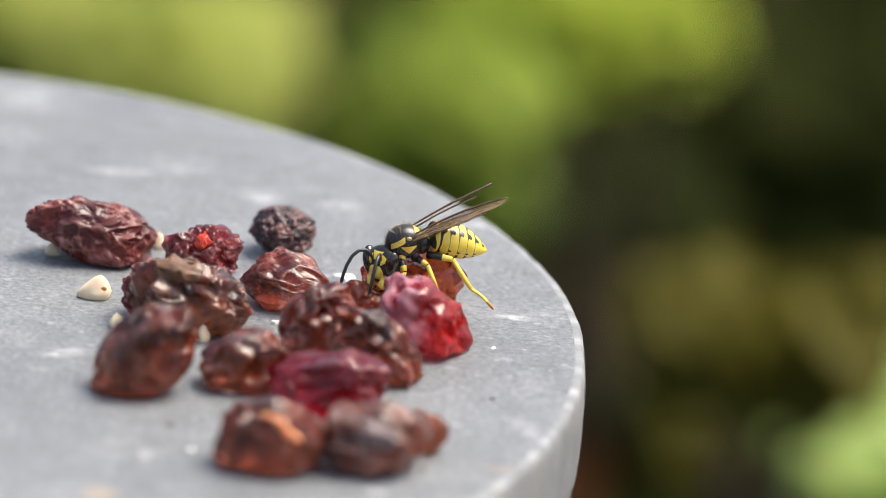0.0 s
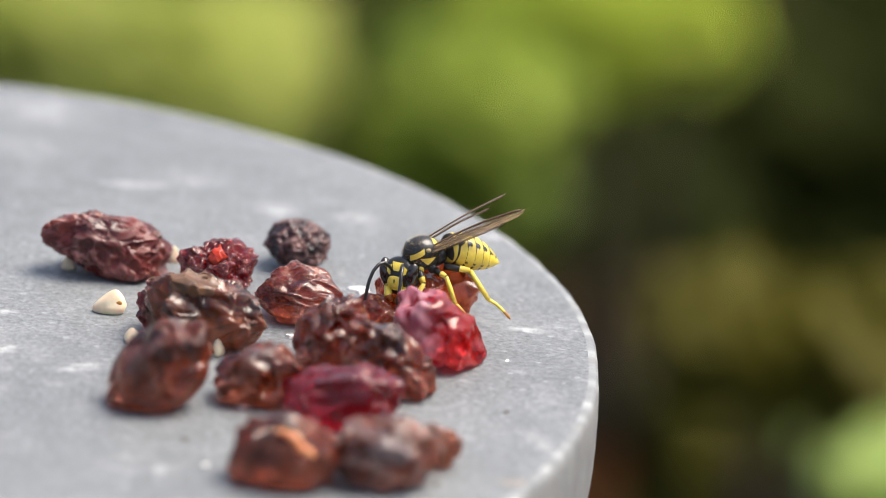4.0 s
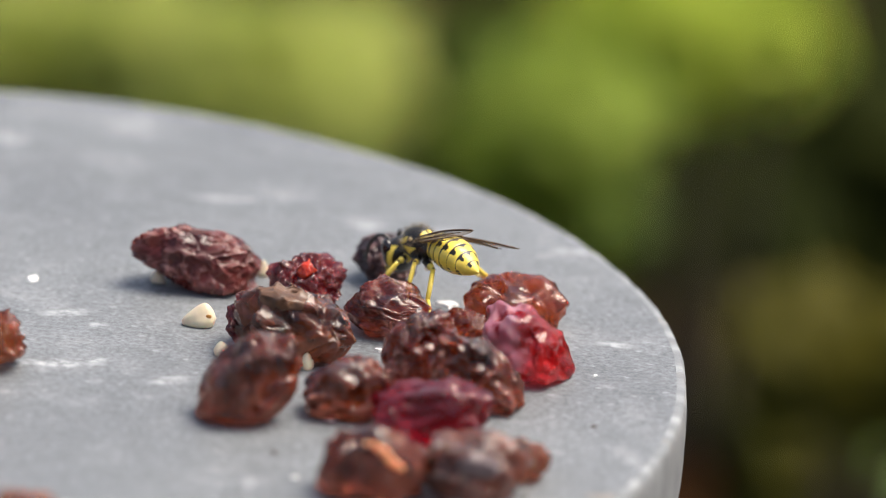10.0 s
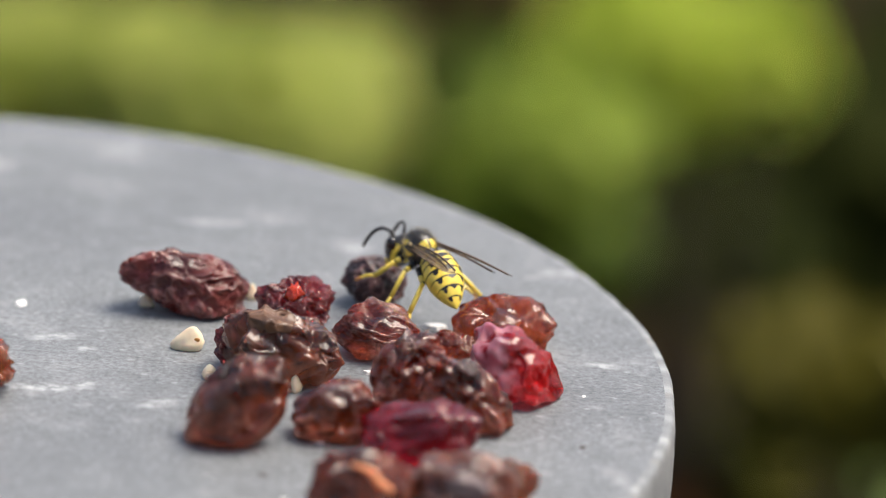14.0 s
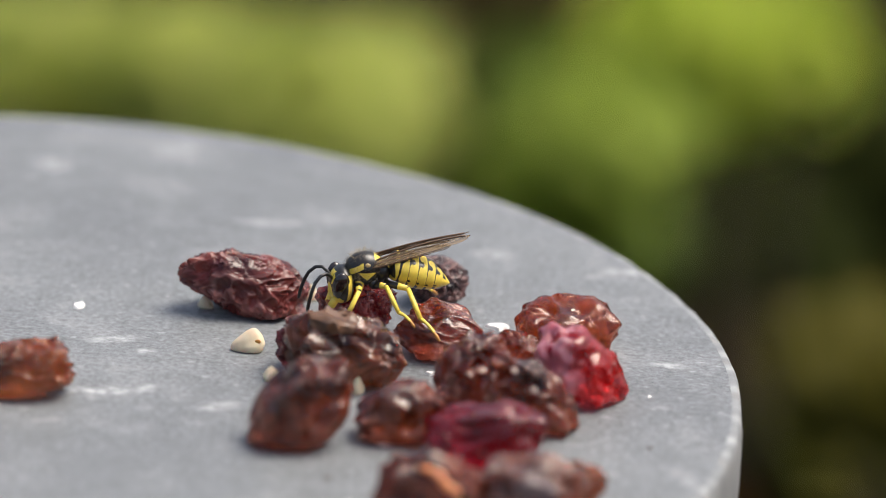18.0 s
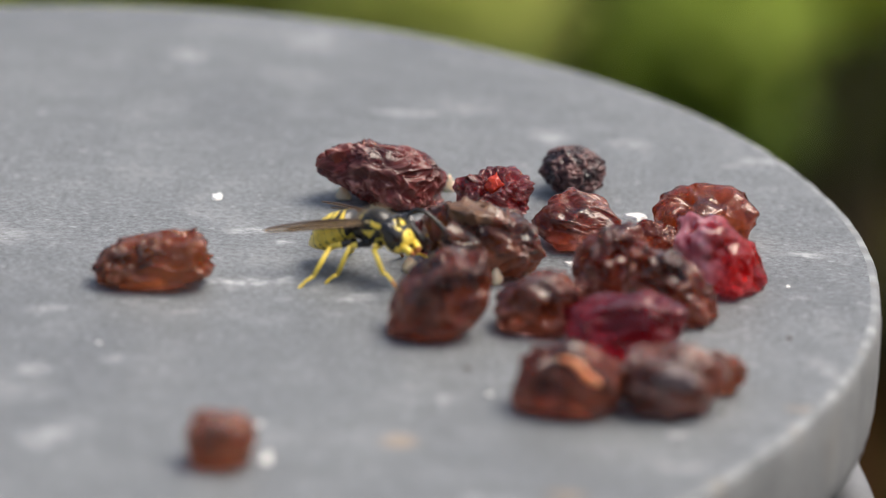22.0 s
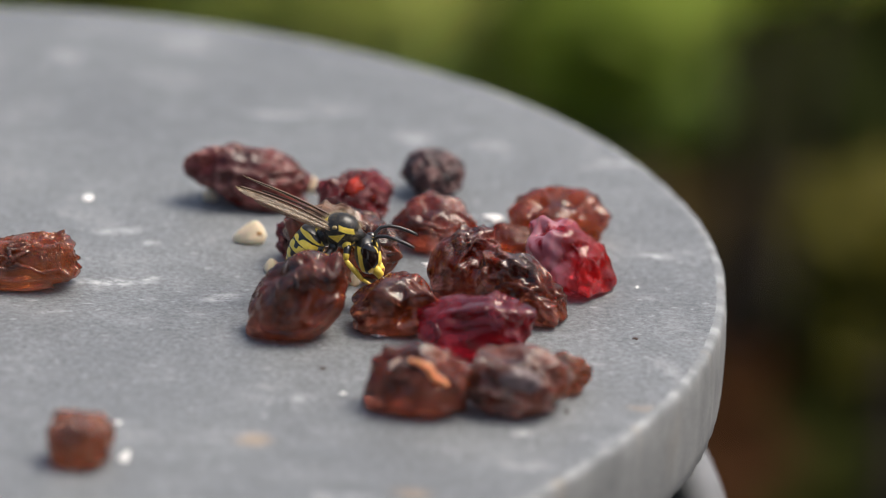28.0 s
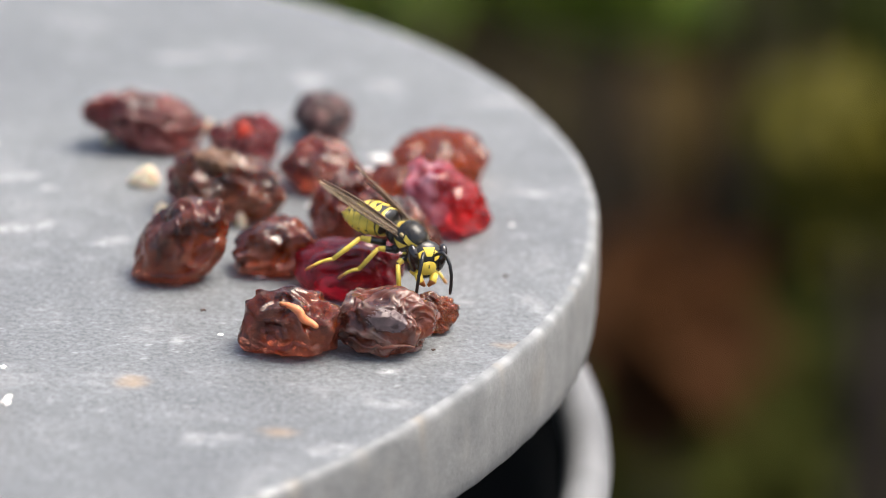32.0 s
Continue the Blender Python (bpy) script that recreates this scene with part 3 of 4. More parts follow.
    curled = fruit("raisin", (-0.80, -0.60), (1.04, 0.75, 0.62), RAISIN, 99, "glossy dark raisin with a curled fold", tilt=-8, freq=1.0, fold=0.17, mid=0.05, fine=0.008, lobes=0.12, curl=0.2, bumps=((-0.6, -0.6, 0.5, 0.5, 0.12), (0.35, -0.8, 0.2, 0.3, -0.22), (0.75, -0.5, 0.5, 0.25, 0.16)))
    fruit("raisin", (-0.12, 0.45), (0.86, 0.8, 0.80), RAISIN_RED, 103, "dark reddish raisin with a wrinkled crown", tilt=-25, form=(1.2, 1, 0.9), freq=1.4, fold=0.09, mid=0.09, fine=0.035, lobes=0.16, curl=0.14)
    behind = fruit("raisin", (0.52, -0.12), (0.99, 0.8, 0.77), RAISIN, 115, "dark brown raisin behind a red cranberry", tilt=32, form=(1.3, 1, 0.9), freq=1.2, fold=0.16, mid=0.09, fine=0.02, lobes=0.16, curl=0.22, bumps=((-0.2, -0.9, 0.3, 0.3, -0.16), (0.6, -0.7, -0.1, 0.3, 0.1)))
    crimson = fruit("dried_cranberry", (0.04, -1.10), (1.28, 0.8, 0.63), CRAN_DARK, 128, "deep crimson translucent cranberry with a smooth top", "cranberry", tilt=-6, freq=1.0, fold=0.08, mid=0.04, fine=0.0, lobes=0.18, boxy=0.85, curl=0.14, bumps=((-0.3, -0.7, 0.6, 0.25, -0.08),))
    stripe = fruit("raisin", (-0.49, -2.74), (1.14, 0.85, 0.70), RAISIN, 133, "dark raisin split open along an orange stripe", freq=1.3, fold=0.12, mid=0.09, fine=0.02, lobes=0.16, boxy=0.84, curl=0.14, bumps=((-0.6, -0.3, 0.75, 0.3, 0.10), (0.6, -0.5, 0.7, 0.3, -0.10)))
    dusty = fruit("raisin", (0.51, -2.60), (1.20, 0.85, 0.70), RAISIN_GREY, 141, "greyish-brown dusty raisin with soft wrinkles", tilt=6, freq=1.5, fold=0.08, mid=0.07, fine=0.02, lobes=0.16, stretch=(0.8, 1, 1.3), boxy=0.88, bumps=((0.1, -0.8, 0.5, 0.3, -0.07),))
    fruit("raisin", (0.99, -2.05), (0.62, 0.5, 0.44), RAISIN_BROWN, 149, "small reddish raisin behind a greyish one", freq=1.8, fold=0.14, mid=0.11, fine=0.04, lobes=0.15, detail=6)
    apart = fruit("raisin", (-4.92, 0.13), (1.30, 0.75, 0.61), RAISIN_BROWN, 152, "brown elongated raisin lying apart from the heap", tilt=-10, turn=6, freq=1.7, fold=0.12, mid=0.14, fine=0.06, lobes=0.08, stretch=(0.9, 1, 1), boxy=0.72, taper=0.10, curl=0.16, bumps=((-0.9, -0.2, 0.5, 0.35, -0.10),))
    fruit("raisin", (-3.79, -4.52), (0.71, 0.6, 0.53), RAISIN_BROWN, 164, "short brown raisin near the front of the slab", freq=1.8, fold=0.11, mid=0.10, fine=0.03, lobes=0.12, boxy=0.8, detail=6)
    for me, _ in BALLS.values():
        bpy.data.meshes.remove(me)
    bpy.context.view_layer.update()
    # dried stem ends
    patch("stem_scar", (0.06, -0.16, 0.56), (0.03, 0.025, 0.02), (20, 0, 0), SEED, amber, "pale dried stem end")
    patch("stem_scar", (-0.68, -0.05, 0.40), (0.06, 0.05, 0.06), (0, 10, 0), SPECK, plump, "dark dried stem end")
    # torn skin and split flesh
    patch("torn_flesh", (0.0, -0.24, 0.58), (0.09, 0.12, 0.15), (14, 10, 0), TORN, torn, rise=0.012, hug=0.7)
    skin_fold(stripe, [(-0.10, -0.22, 0.66), (0.08, -0.30, 0.60), (0.22, -0.36, 0.50), (0.31, -0.38, 0.41)], 0.046, FLESH, "strip of moist orange flesh", "split_flesh")
    # folds of skin that stand up on their own, and clouded patches
    skin_fold(curled, [(0.02, -0.32, 0.42), (0.14, -0.30, 0.52), (0.28, -0.28, 0.57), (0.41, -0.28, 0.52), (0.47, -0.30, 0.42), (0.44, -0.34, 0.33), (0.34, -0.36, 0.30)], 0.030, RAISIN, "curled pale-edged fold of skin")
    skin_fold(leaning, [(-0.05, -0.3, 0.86), (0.02, -0.4, 0.70), (0.05, -0.43, 0.52), (0.02, -0.43, 0.36)], 0.034, RAISIN, "deep upright fold")
    skin_fold(leaning, [(-0.28, -0.36, 0.60), (-0.20, -0.42, 0.42), (-0.24, -0.42, 0.24)], 0.030, RAISIN, "deep upright fold")
    skin_fold(leaning, [(-0.40, -0.36, 0.20), (-0.15, -0.43, 0.15), (0.12, -0.43, 0.17), (0.30, -0.38, 0.28)], 0.030, RAISIN, "fold along the foot")
    skin_fold(apart, [(-0.36, -0.33, 0.40), (-0.18, -0.37, 0.30), (0.02, -0.37, 0.34), (0.22, -0.36, 0.27), (0.44, -0.33, 0.31)], 0.028, RAISIN_BROWN, "long pale fold of skin")
    skin_fold(apart, [(-0.16, -0.26, 0.53), (-0.10, -0.33, 0.42), (-0.16, -0.36, 0.30)], 0.026, RAISIN_BROWN, "cross fold of skin")
    skin_fold(lined, [(-0.34, -0.30, 0.34), (-0.15, -0.37, 0.40), (0.05, -0.38, 0.37), (0.24, -0.36, 0.38)], 0.020, RAISIN_RED, "long pale wrinkle")
    skin_fold(lined, [(-0.22, -0.36, 0.25), (-0.02, -0.39, 0.29), (0.18, -0.38, 0.26)], 0.020, RAISIN_RED, "long pale wrinkle")
    skin_fold(crimson, [(0.24, -0.26, 0.55), (0.34, -0.30, 0.50), (0.46, -0.28, 0.44)], 0.022, CRAN_DARK, "small raised wrinkle")
    skin_fold(crimson, [(-0.50, -0.26, 0.44), (-0.38, -0.34, 0.30), (-0.44, -0.36, 0.16)], 0.034, CRAN_DARK, "rounded fold of skin")
    skin_fold(behind, [(-0.30, -0.34, 0.45), (-0.08, -0.39, 0.52), (0.12, -0.38, 0.44), (0.26, -0.36, 0.30)], 0.028, RAISIN, "slanting fold of skin")
    skin_fold(stripe, [(-0.42, -0.36, 0.24), (-0.18, -0.42, 0.16), (0.08, -0.42, 0.22), (0.30, -0.38, 0.14)], 0.026, RAISIN, "wavy fold of skin")
    skin_fold(dusty, [(-0.40, -0.36, 0.20), (-0.14, -0.42, 0.15), (0.12, -0.42, 0.19), (0.36, -0.38, 0.16)], 0.024, RAISIN_GREY, "wavy fold of skin")
    skin_fold(bright, [(0.0, -0.32, 0.66), (0.10, -0.40, 0.52), (0.06, -0.43, 0.38), (0.12, -0.43, 0.22)], 0.034, CRAN, "thick glossy fold of skin")
    skin_fold(bright, [(0.20, -0.34, 0.50), (0.32, -0.36, 0.44), (0.36, -0.36, 0.32), (0.28, -0.40, 0.24)], 0.030, CRAN, "thick glossy fold of skin")
    patch("clouded_skin", (0.06, -0.34, 0.46), (0.20, 0.10, 0.13), (0, 0, 0), CLOUDED, dusty, "smooth lilac-grey patch of clouded skin")
    patch("dry_crust", (-0.16, -0.16, 0.78), (0.30, 0.20, 0.14), (0, 12, 0), CRUST, bumpy, "dull brown dry crust", rise=0.01)


def tube(name, points, radii, mat, parent, label="", seg=10, mats=None):
    """A round limb through points in centimetres; mats gives a material index for each span."""
    bm = bmesh.new()
    rings = []
    pts = [Vector(p) for p in points]
    for k, p in enumerate(pts):
        d = (pts[min(k + 1, len(pts) - 1)] - pts[max(k - 1, 0)]).normalized()
        a = d.orthogonal().normalized()
        b = d.cross(a)
        rings.append([bm.verts.new((p + radii[k] * (a * math.cos(t) + b * math.sin(t))) * CM) for t in [2 * math.pi * i / seg for i in range(seg)]])
    for k in range(len(rings) - 1):
        # match the ring starts so that the skin does not twist
        best = min(range(seg), key=lambda s: sum((rings[k][i].co - rings[k + 1][(i + s) % seg].co).length for i in range(0, seg, 3)))
        rings[k + 1] = rings[k + 1][best:] + rings[k + 1][:best]
        for i in range(seg):
            f = bm.faces.new((rings[k][i], rings[k][(i + 1) % seg], rings[k + 1][(i + 1) % seg], rings[k + 1][i]))
            f.material_index = mats[k] if mats else 0
    bm.faces.new(rings[0][::-1])
    bm.faces.new(rings[-1])
    bmesh.ops.recalc_face_normals(bm, faces=bm.faces)
    return part(name, bm, mat, parent, label)


def skin_fold(parent, points, radius, mat, label, name="skin_fold"):
    """A raised wrinkle that runs over the skin of its fruit, thick in the middle and thin at its ends."""
    pts = [Vector(p) for p in points]
    line = []
    for k in range(len(pts) - 1):
        a, b, c, d = pts[max(k - 1, 0)], pts[k], pts[k + 1], pts[min(k + 2, len(pts) - 1)]
        for i in range(6):
            f = i / 6
            line.append(0.5 * (2 * b + (c - a) * f + (2 * a - 5 * b + 4 * c - d) * f * f + (3 * b - a - 3 * c + d) * f ** 3))
    line.append(pts[-1])
    seat, radii = [], []
    for i, p in enumerate(line):
        f = i / (len(line) - 1)
        hit, place, normal, _ = parent.closest_point_on_mesh(p * CM)
        p = p.lerp(place / CM, 0.85)
        seat.append(p + 0.012 * Vector((noise.noise(p * 9), noise.noise(p * 9 + Vector((5, 0, 0))), noise.noise(p * 9 + Vector((0, 7, 0))))))
        radii.append(radius * (0.15 + 0.85 * math.sin(math.pi * f) ** 0.6) * (1 + 0.25 * noise.noise(p * 12)))
    ob = tube(name, seat, radii, mat, parent, label, seg=12)
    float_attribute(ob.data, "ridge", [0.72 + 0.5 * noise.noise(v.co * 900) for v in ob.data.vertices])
    return ob


def patch(name, c, size, turn, mat, parent, label="strip of moist orange flesh", rise=0.006, hug=1.0):
    """A thin piece that lies on the skin of its fruit."""
    bm = bmesh.new()
    bmesh.ops.create_icosphere(bm, subdivisions=4, radius=1)
    m = pose(*(q * CM for q in c), *turn)
    for v in bm.verts:
        p = v.co.copy()
        k = 1 + 0.22 * noise.noise(p * 1.7 + Vector(c) * 5)
        at = m @ (Vector((p.x * size[0] * k, p.y * size[1] * k, p.z * size[2] * k)) * CM)
        hit, place, normal, _ = parent.closest_point_on_mesh(at)
        lift = rise * max(0.0, 1 - (p.x ** 2 + p.z ** 2) * 0.9) + 0.002 * noise.noise(p * 6)
        v.co = at.lerp(place, hug) + normal * lift * CM
    return part(name, bm, mat, parent, label)


all_fruit()


# ---- seeds and flakes ----
def seed(c, size, turn, lean=0.2, scar=False):
    """A three-cornered seed with a flat base and a blunt peak that leans to one end."""
    bm = bmesh.new()
    bmesh.ops.create_icosphere(bm, subdivisions=4, radius=1)
    for v in bm.verts:
        up = (v.co.z + 1) / 2
        a = math.atan2(v.co.y, v.co.x)
        corner = 1 + 0.12 * math.cos(3 * (a - math.pi)) * (1 - up)
        wide = (1.12 - 0.75 * up ** 1.3) * corner * (1 + 0.08 * noise.noise(v.co * 2 + Vector((c[0] * 3, c[1], 0))))
        r = math.hypot(v.co.x, v.co.y) ** 0.8
        v.co = Vector((r * math.cos(a) * wide * size[0] / 2 + lean * size[0] * up, r * math.sin(a) * wide * size[1] / 2, max(0.0, up - 0.12) * 1.12 * size[2])) * CM
    thing = part("seed", bm, SEED)
    thing.matrix_world = pose(c[0] * CM, c[1] * CM, 0, 0, 0, turn)
    tagged(thing, "small pointed cream-coloured seed on the slate", "seed", "seeds on the slab")
    if scar:
        bm = bmesh.new()
        bmesh.ops.create_icosphere(bm, subdivisions=2, radius=0.026 * CM)
        hilum = part("hilum", bm, TARSUS, thing, "brown scar")
        hit, place, normal, _ = thing.closest_point_on_mesh(Vector((0.30 * size[0], -0.5 * size[1], 0.60 * size[2])) * CM)
        hilum.matrix_local = Matrix.Translation(place) @ Matrix.Diagonal((1.3, 0.4, 1.0, 1))


seed((-2.58, 1.72), (0.40, 0.27, 0.26), 5, 0.16, True)
seed((-2.25, 0.86), (0.22, 0.18, 0.16), 175, 0.1)
seed((-1.34, 0.62), (0.18, 0.18, 0.19), 100, 0.0)
seed((-1.98, 3.40), (0.17, 0.15, 0.19), 40, 0.0)
seed((-3.12, 2.98), (0.20, 0.14, 0.14), 160, 0.1)


def flake(c, w, d, mat=FLAKE, label="thin white flake lying on the slate", category="flake"):
    bm = bmesh.new()
    n = 12
    rim = [bm.verts.new(Vector((w / 2 * math.cos(a), d / 2 * math.sin(a), 0)) * (1 + 0.9 * noise.noise((math.cos(a) * 1.6 + c[0] * 9, math.sin(a) * 1.6, c[1] * 7))) * CM) for a in [2 * math.pi * k / n for k in range(n)]]
    f = bm.faces.new(rim)
    ext = bmesh.ops.extrude_face_region(bm, geom=[f])
    tops = [e for e in ext["geom"] if isinstance(e, bmesh.types.BMVert)]
    for v in tops:
        v.co = Vector((v.co.x * 0.85, v.co.y * 0.85, 0.035 * CM * min(1, w * 5)))
    bmesh.ops.recalc_face_normals(bm, faces=bm.faces)
    ob = part("flake" if mat is FLAKE else "crumb", bm, mat, smooth=False)
    ob.location = (c[0] * CM, c[1] * CM, 0.00001)
    return tagged(ob, label, category, "crumbs on the slab")


for x, y, w, d in [(0.12, 2.82, 0.22, 0.17), (0.02, 2.42, 0.13, 0.10), (-1.0, -0.79, 0.15, 0.10), (-4.51, 2.84, 0.13, 0.16), (-0.55, 1.28, 0.14, 0.08), (-1.28, -2.45, 0.06, 0.06),
                   (-3.35, -4.35, 0.11, 0.2), (-3.51, -3.51, 0.07, 0.08), (1.75, 0.95, 0.04, 0.05), 
                   (-5.3, -1.6, 0.05, 0.05)]:
    flake((x, y), w, d)
for x, y, w in [(1.74, -0.55, 0.06), (1.05, -2.63, 0.06), (-1.53, -1.81, 0.07), (1.45, 0.85, 0.09)]:
    flake((x, y), w, w * 0.8, SPECK, "tiny dark brown crumb on the slate", "crumb")


# ---- wasp ----
def ball(name, center, radii, mats, parent, label="", paint=None, detail=4, turn=(0, 0, 0), shape=None):
    bm = bmesh.new()
    bmesh.ops.create_icosphere(bm, subdivisions=detail, radius=1)
    if paint:
        for f in bm.faces:
            f.material_index = paint(f.calc_center_median())
    rot = Euler([radians(a) for a in turn]).to_matrix()
    for v in bm.verts:
        p = v.co
        k = shape(p) if shape else 1
        v.co = (rot @ Vector((p.x * radii[0] * k, p.y * radii[1] * k, p.z * radii[2] * k)) + Vector(center)) * CM
    return part(name, bm, mats, parent, label)


def wing(name, parent, side, length, width, droop):
    """A folded membrane with its veins, hinged at the origin, pointing back along -x."""
    bm = bmesh.new()
    n, m = 24, 5
    grid = []
    for i in range(n + 1):
        u = i / n
        x = -u * length
        chord = width * (0.35 + 0.75 * math.sin(math.pi * min(1, u * 0.78 + 0.12))) * math.sqrt(max(0.0, 1 - max(0, u - 0.86) ** 2 / 0.0196)) + 0.004
        row = []
        for j in range(m + 1):
            v = j / m
            y = side * (v - 0.35) * chord
            z = 0.03 * math.sin(math.pi * u) - droop * v * chord + 0.006 * math.sin(12 * v + 3 * u)
            row.append(bm.verts.new(Vector((x, y, z)) * CM))
        grid.append(row)
    for i in range(n):
        for j in range(m):
            bm.faces.new((grid[i][j], grid[i + 1][j], grid[i + 1][j + 1], grid[i][j + 1]))
    lines = [[g[j].co / CM for g in grid[:e]] for j, e in ((0, n), (2, n - 4), (3, n - 9), (5, n - 6))]
    bmesh.ops.solidify(bm, geom=bm.faces[:], thickness=0.004 * CM)
    ob = part(name, bm, WING, parent, "smoky brown transparent wing")
    for k, line in enumerate(lines):
        tube("vein", line, [0.011 if k == 0 else 0.004] * len(line), VEIN, ob, seg=5)
    return ob


def build_wasp():
    thing = tagged(new("wasp"), "black and yellow wasp feeding on dried fruit", "wasp")
    parts = {}

    # abdomen: six overlapping rings with scalloped black bands, from the waist to the tip
    n, seg, length = 190, 120, 0.74
    bm = bmesh.new()
    rings = []

    def radius(u):
        r = 0.172 * (1 - (1 - min(1, u / 0.13)) ** 2.2) ** 0.5 if u < 0.13 else 0.172 * (1 + 0.30 * math.sin((u - 0.13) * 3.2)) * (1 - ((u - 0.13) / 0.87) ** 2.3) ** 0.75
        step = (u * 7.0) % 1
        return max(0.012, r * (0.985 + 0.028 * step))

    for i in range(n + 1):
        u = i / n
        x, r, z = -0.15 - u * (length - 0.02), radius(u), 0.09 - 0.02 * u - 0.09 * u ** 2
        rings.append([bm.verts.new(Vector((x, 1.10 * r * math.sin(a), z + 0.94 * r * math.cos(a))) * CM) for a in [2 * math.pi * k / seg for k in range(seg)]])
    for i in range(n):
        for k in range(seg):
            f = bm.faces.new((rings[i][k], rings[i + 1][k], rings[i + 1][(k + 1) % seg], rings[i][(k + 1) % seg]))
            u, a = (i + 0.5) / n, 2 * math.pi * (k + 0.5) / seg
            a = abs((a + math.pi) % (2 * math.pi) - math.pi)
            s = u * 7.0
            band, w = int(s), s % 1
            side = 1 / (1 + math.exp((a - 1.05) / 0.09))
            edge = 0.07 + 0.09 * side + 0.34 * math.exp(-(a / 0.20) ** 2) + 0.40 * math.exp(-((a - 0.76) / 0.15) ** 2)
            if band == 1:
                edge += 0.30 - 0.10 * a
            black = w < edge or band == 0 and w < 0.62 + 0.15 * math.cos(a * 3)
            black = black or 1 <= band <= 5 and math.hypot((w - 0.42) / 0.22, (a - 0.80) / 0.17) < 1 and band > 1
            black = black or 2 <= band <= 5 and math.hypot((w - 0.22) / 0.16, (a - 2.0) / 0.09) < 1
            if band >= 6:
                black = w < 0.12 * side or 0.10 < w < 0.40 and abs(a - 0.75) < 0.22
            if a > 2.2:
                black = w < 0.30 and band < 6
            f.material_index = 1 if black else 0
    bm.faces.new(rings[0])
    bm.faces.new(rings[-1][::-1])
    bmesh.ops.recalc_face_normals(bm, faces=bm.faces)
    bmesh.ops.translate(bm, verts=bm.verts, vec=Vector((0.15, 0, -0.09)) * CM)
    parts["abdomen"] = part("abdomen", bm, [YELLOW, BLACK], thing, "bright yellow abdomen with black bands and dots")
    tube("waist", [(-0.08, 0, 0.10), (-0.12, 0, 0.13), (-0.16, 0, 0.15)], [0.06, 0.045, 0.06], BLACK, thing)

    # thorax with yellow collar, shoulder patch and rear spots
    def thorax_paint(p):
        y = abs(p.y)
        if y > 0.30 and 0.16 < p.x < 0.84 and abs(p.z - 0.50 + 0.62 * p.x) < 0.16:
            return 1
        if y > 0.52 and -0.46 < p.z < 0.0 and abs(p.x + 0.02) < 0.28 * (p.z + 0.48) / 0.3:
            return 1
        if -0.74 < p.x < -0.44 and p.z > 0.35 and 0.08 < y < 0.62:
            return 1
        if -0.90 < p.x < -0.76 and p.z > 0.0 and 0.06 < y < 0.46:
            return 1
        return 0
    ball("thorax", (0.12, 0, 0.13), (0.215, 0.180, 0.190), [BLACK, YELLOW], thing, "glossy black thorax with yellow marks", thorax_paint, 6)
    ball("propodeum", (-0.05, 0, 0.10), (0.125, 0.140, 0.135), [BLACK, YELLOW], thing, "black rear of the thorax with two yellow spots", lambda p: 1 if p.x < -0.1 and p.z > 0.05 and 0.22 < abs(p.y) < 0.66 and p.z < 0.75 else 0, 5)
    for s in (-1, 1):
        ball("tegula", (0.11, s * 0.155, 0.210), (0.032, 0.020, 0.024), TEGULA, thing, "pale yellow wing base", detail=3)
        ball("coxa", (0.19, s * 0.105, -0.015), (0.050, 0.050, 0.070), YELLOW, thing, detail=3)
        ball("coxa", (0.04, s * 0.110, -0.020), (0.050, 0.050, 0.060), BLACK, thing, detail=3)
    # short hair on the thorax
    rnd = random.Random(4)
    bm = bmesh.new()
    for _ in range(1500):
        a, z = rnd.uniform(0, 2 * math.pi), rnd.uniform(-0.5, 1)
        s = math.sqrt(1 - z * z)
        nrm = Vector((s * math.cos(a), s * math.sin(a), z))
        p = Vector((0.12 + 0.213 * nrm.x, 0.178 * nrm.y, 0.13 + 0.188 * nrm.z))
        q = p + (nrm + 0.5 * Vector((rnd.uniform(-1, 1), rnd.uniform(-1, 1), rnd.uniform(-1, 1)))).normalized() * rnd.uniform(0.03, 0.085)
        side = nrm.orthogonal().normalized() * 0.0010
        bm.faces.new([bm.verts.new(c * CM) for c in (p - side, p + side, q)])
    tagged(part("hair", bm, FUZZ, thing, "short pale hair"), kind="stuff")

    # head, seen as a flattened shield with kidney eyes
    def face_paint(p):
        y = abs(p.y)
        if p.x > 0.05 and 0.34 < p.z < 0.76 and y < 0.15 + 0.36 * (p.z - 0.34):
            return 1
        if p.x > 0.05 and 0.10 < p.z < 0.62 and 0.28 < y < 0.68 and abs(p.z - 0.36) < 0.70 * (0.70 - y):
            return 1
        if p.x > 0.0 and -0.85 < p.z < -0.42 and 0.42 < y < 0.80:
            return 1
        if -0.58 < p.x < -0.22 and y > 0.42 and -0.72 < p.z < 0.66:
            return 1
        return 0
    antennae = parts["antennae"] = []
    head = ball("head", (0, 0, 0), (0.105, 0.172, 0.165), [BLACK, YELLOW], thing, "black head with a yellow face", face_paint, detail=6)
    for s in (-1, 1):
        ball("eye", (0.030, s * 0.120, 0.020), (0.074, 0.054, 0.124), EYE, head, "glossy dark compound eye", detail=4, turn=(s * -12, 0, 0))
        tube("mandible", [(0.055, s * 0.075, -0.10), (0.085, s * 0.055, -0.17), (0.088, s * 0.012, -0.205)], [0.035, 0.034, 0.012], [YELLOW, JAW], head, mats=[0, 1])
        path = [(0.088, s * 0.040, 0.055), (0.12, s * 0.058, 0.09), (0.16, s * 0.085, 0.115), (0.21, s * 0.11, 0.10), (0.255, s * 0.13, 0.045), (0.28, s * 0.145, -0.035), (0.295, s * 0.15, -0.125), (0.30, s * 0.15, -0.20)]
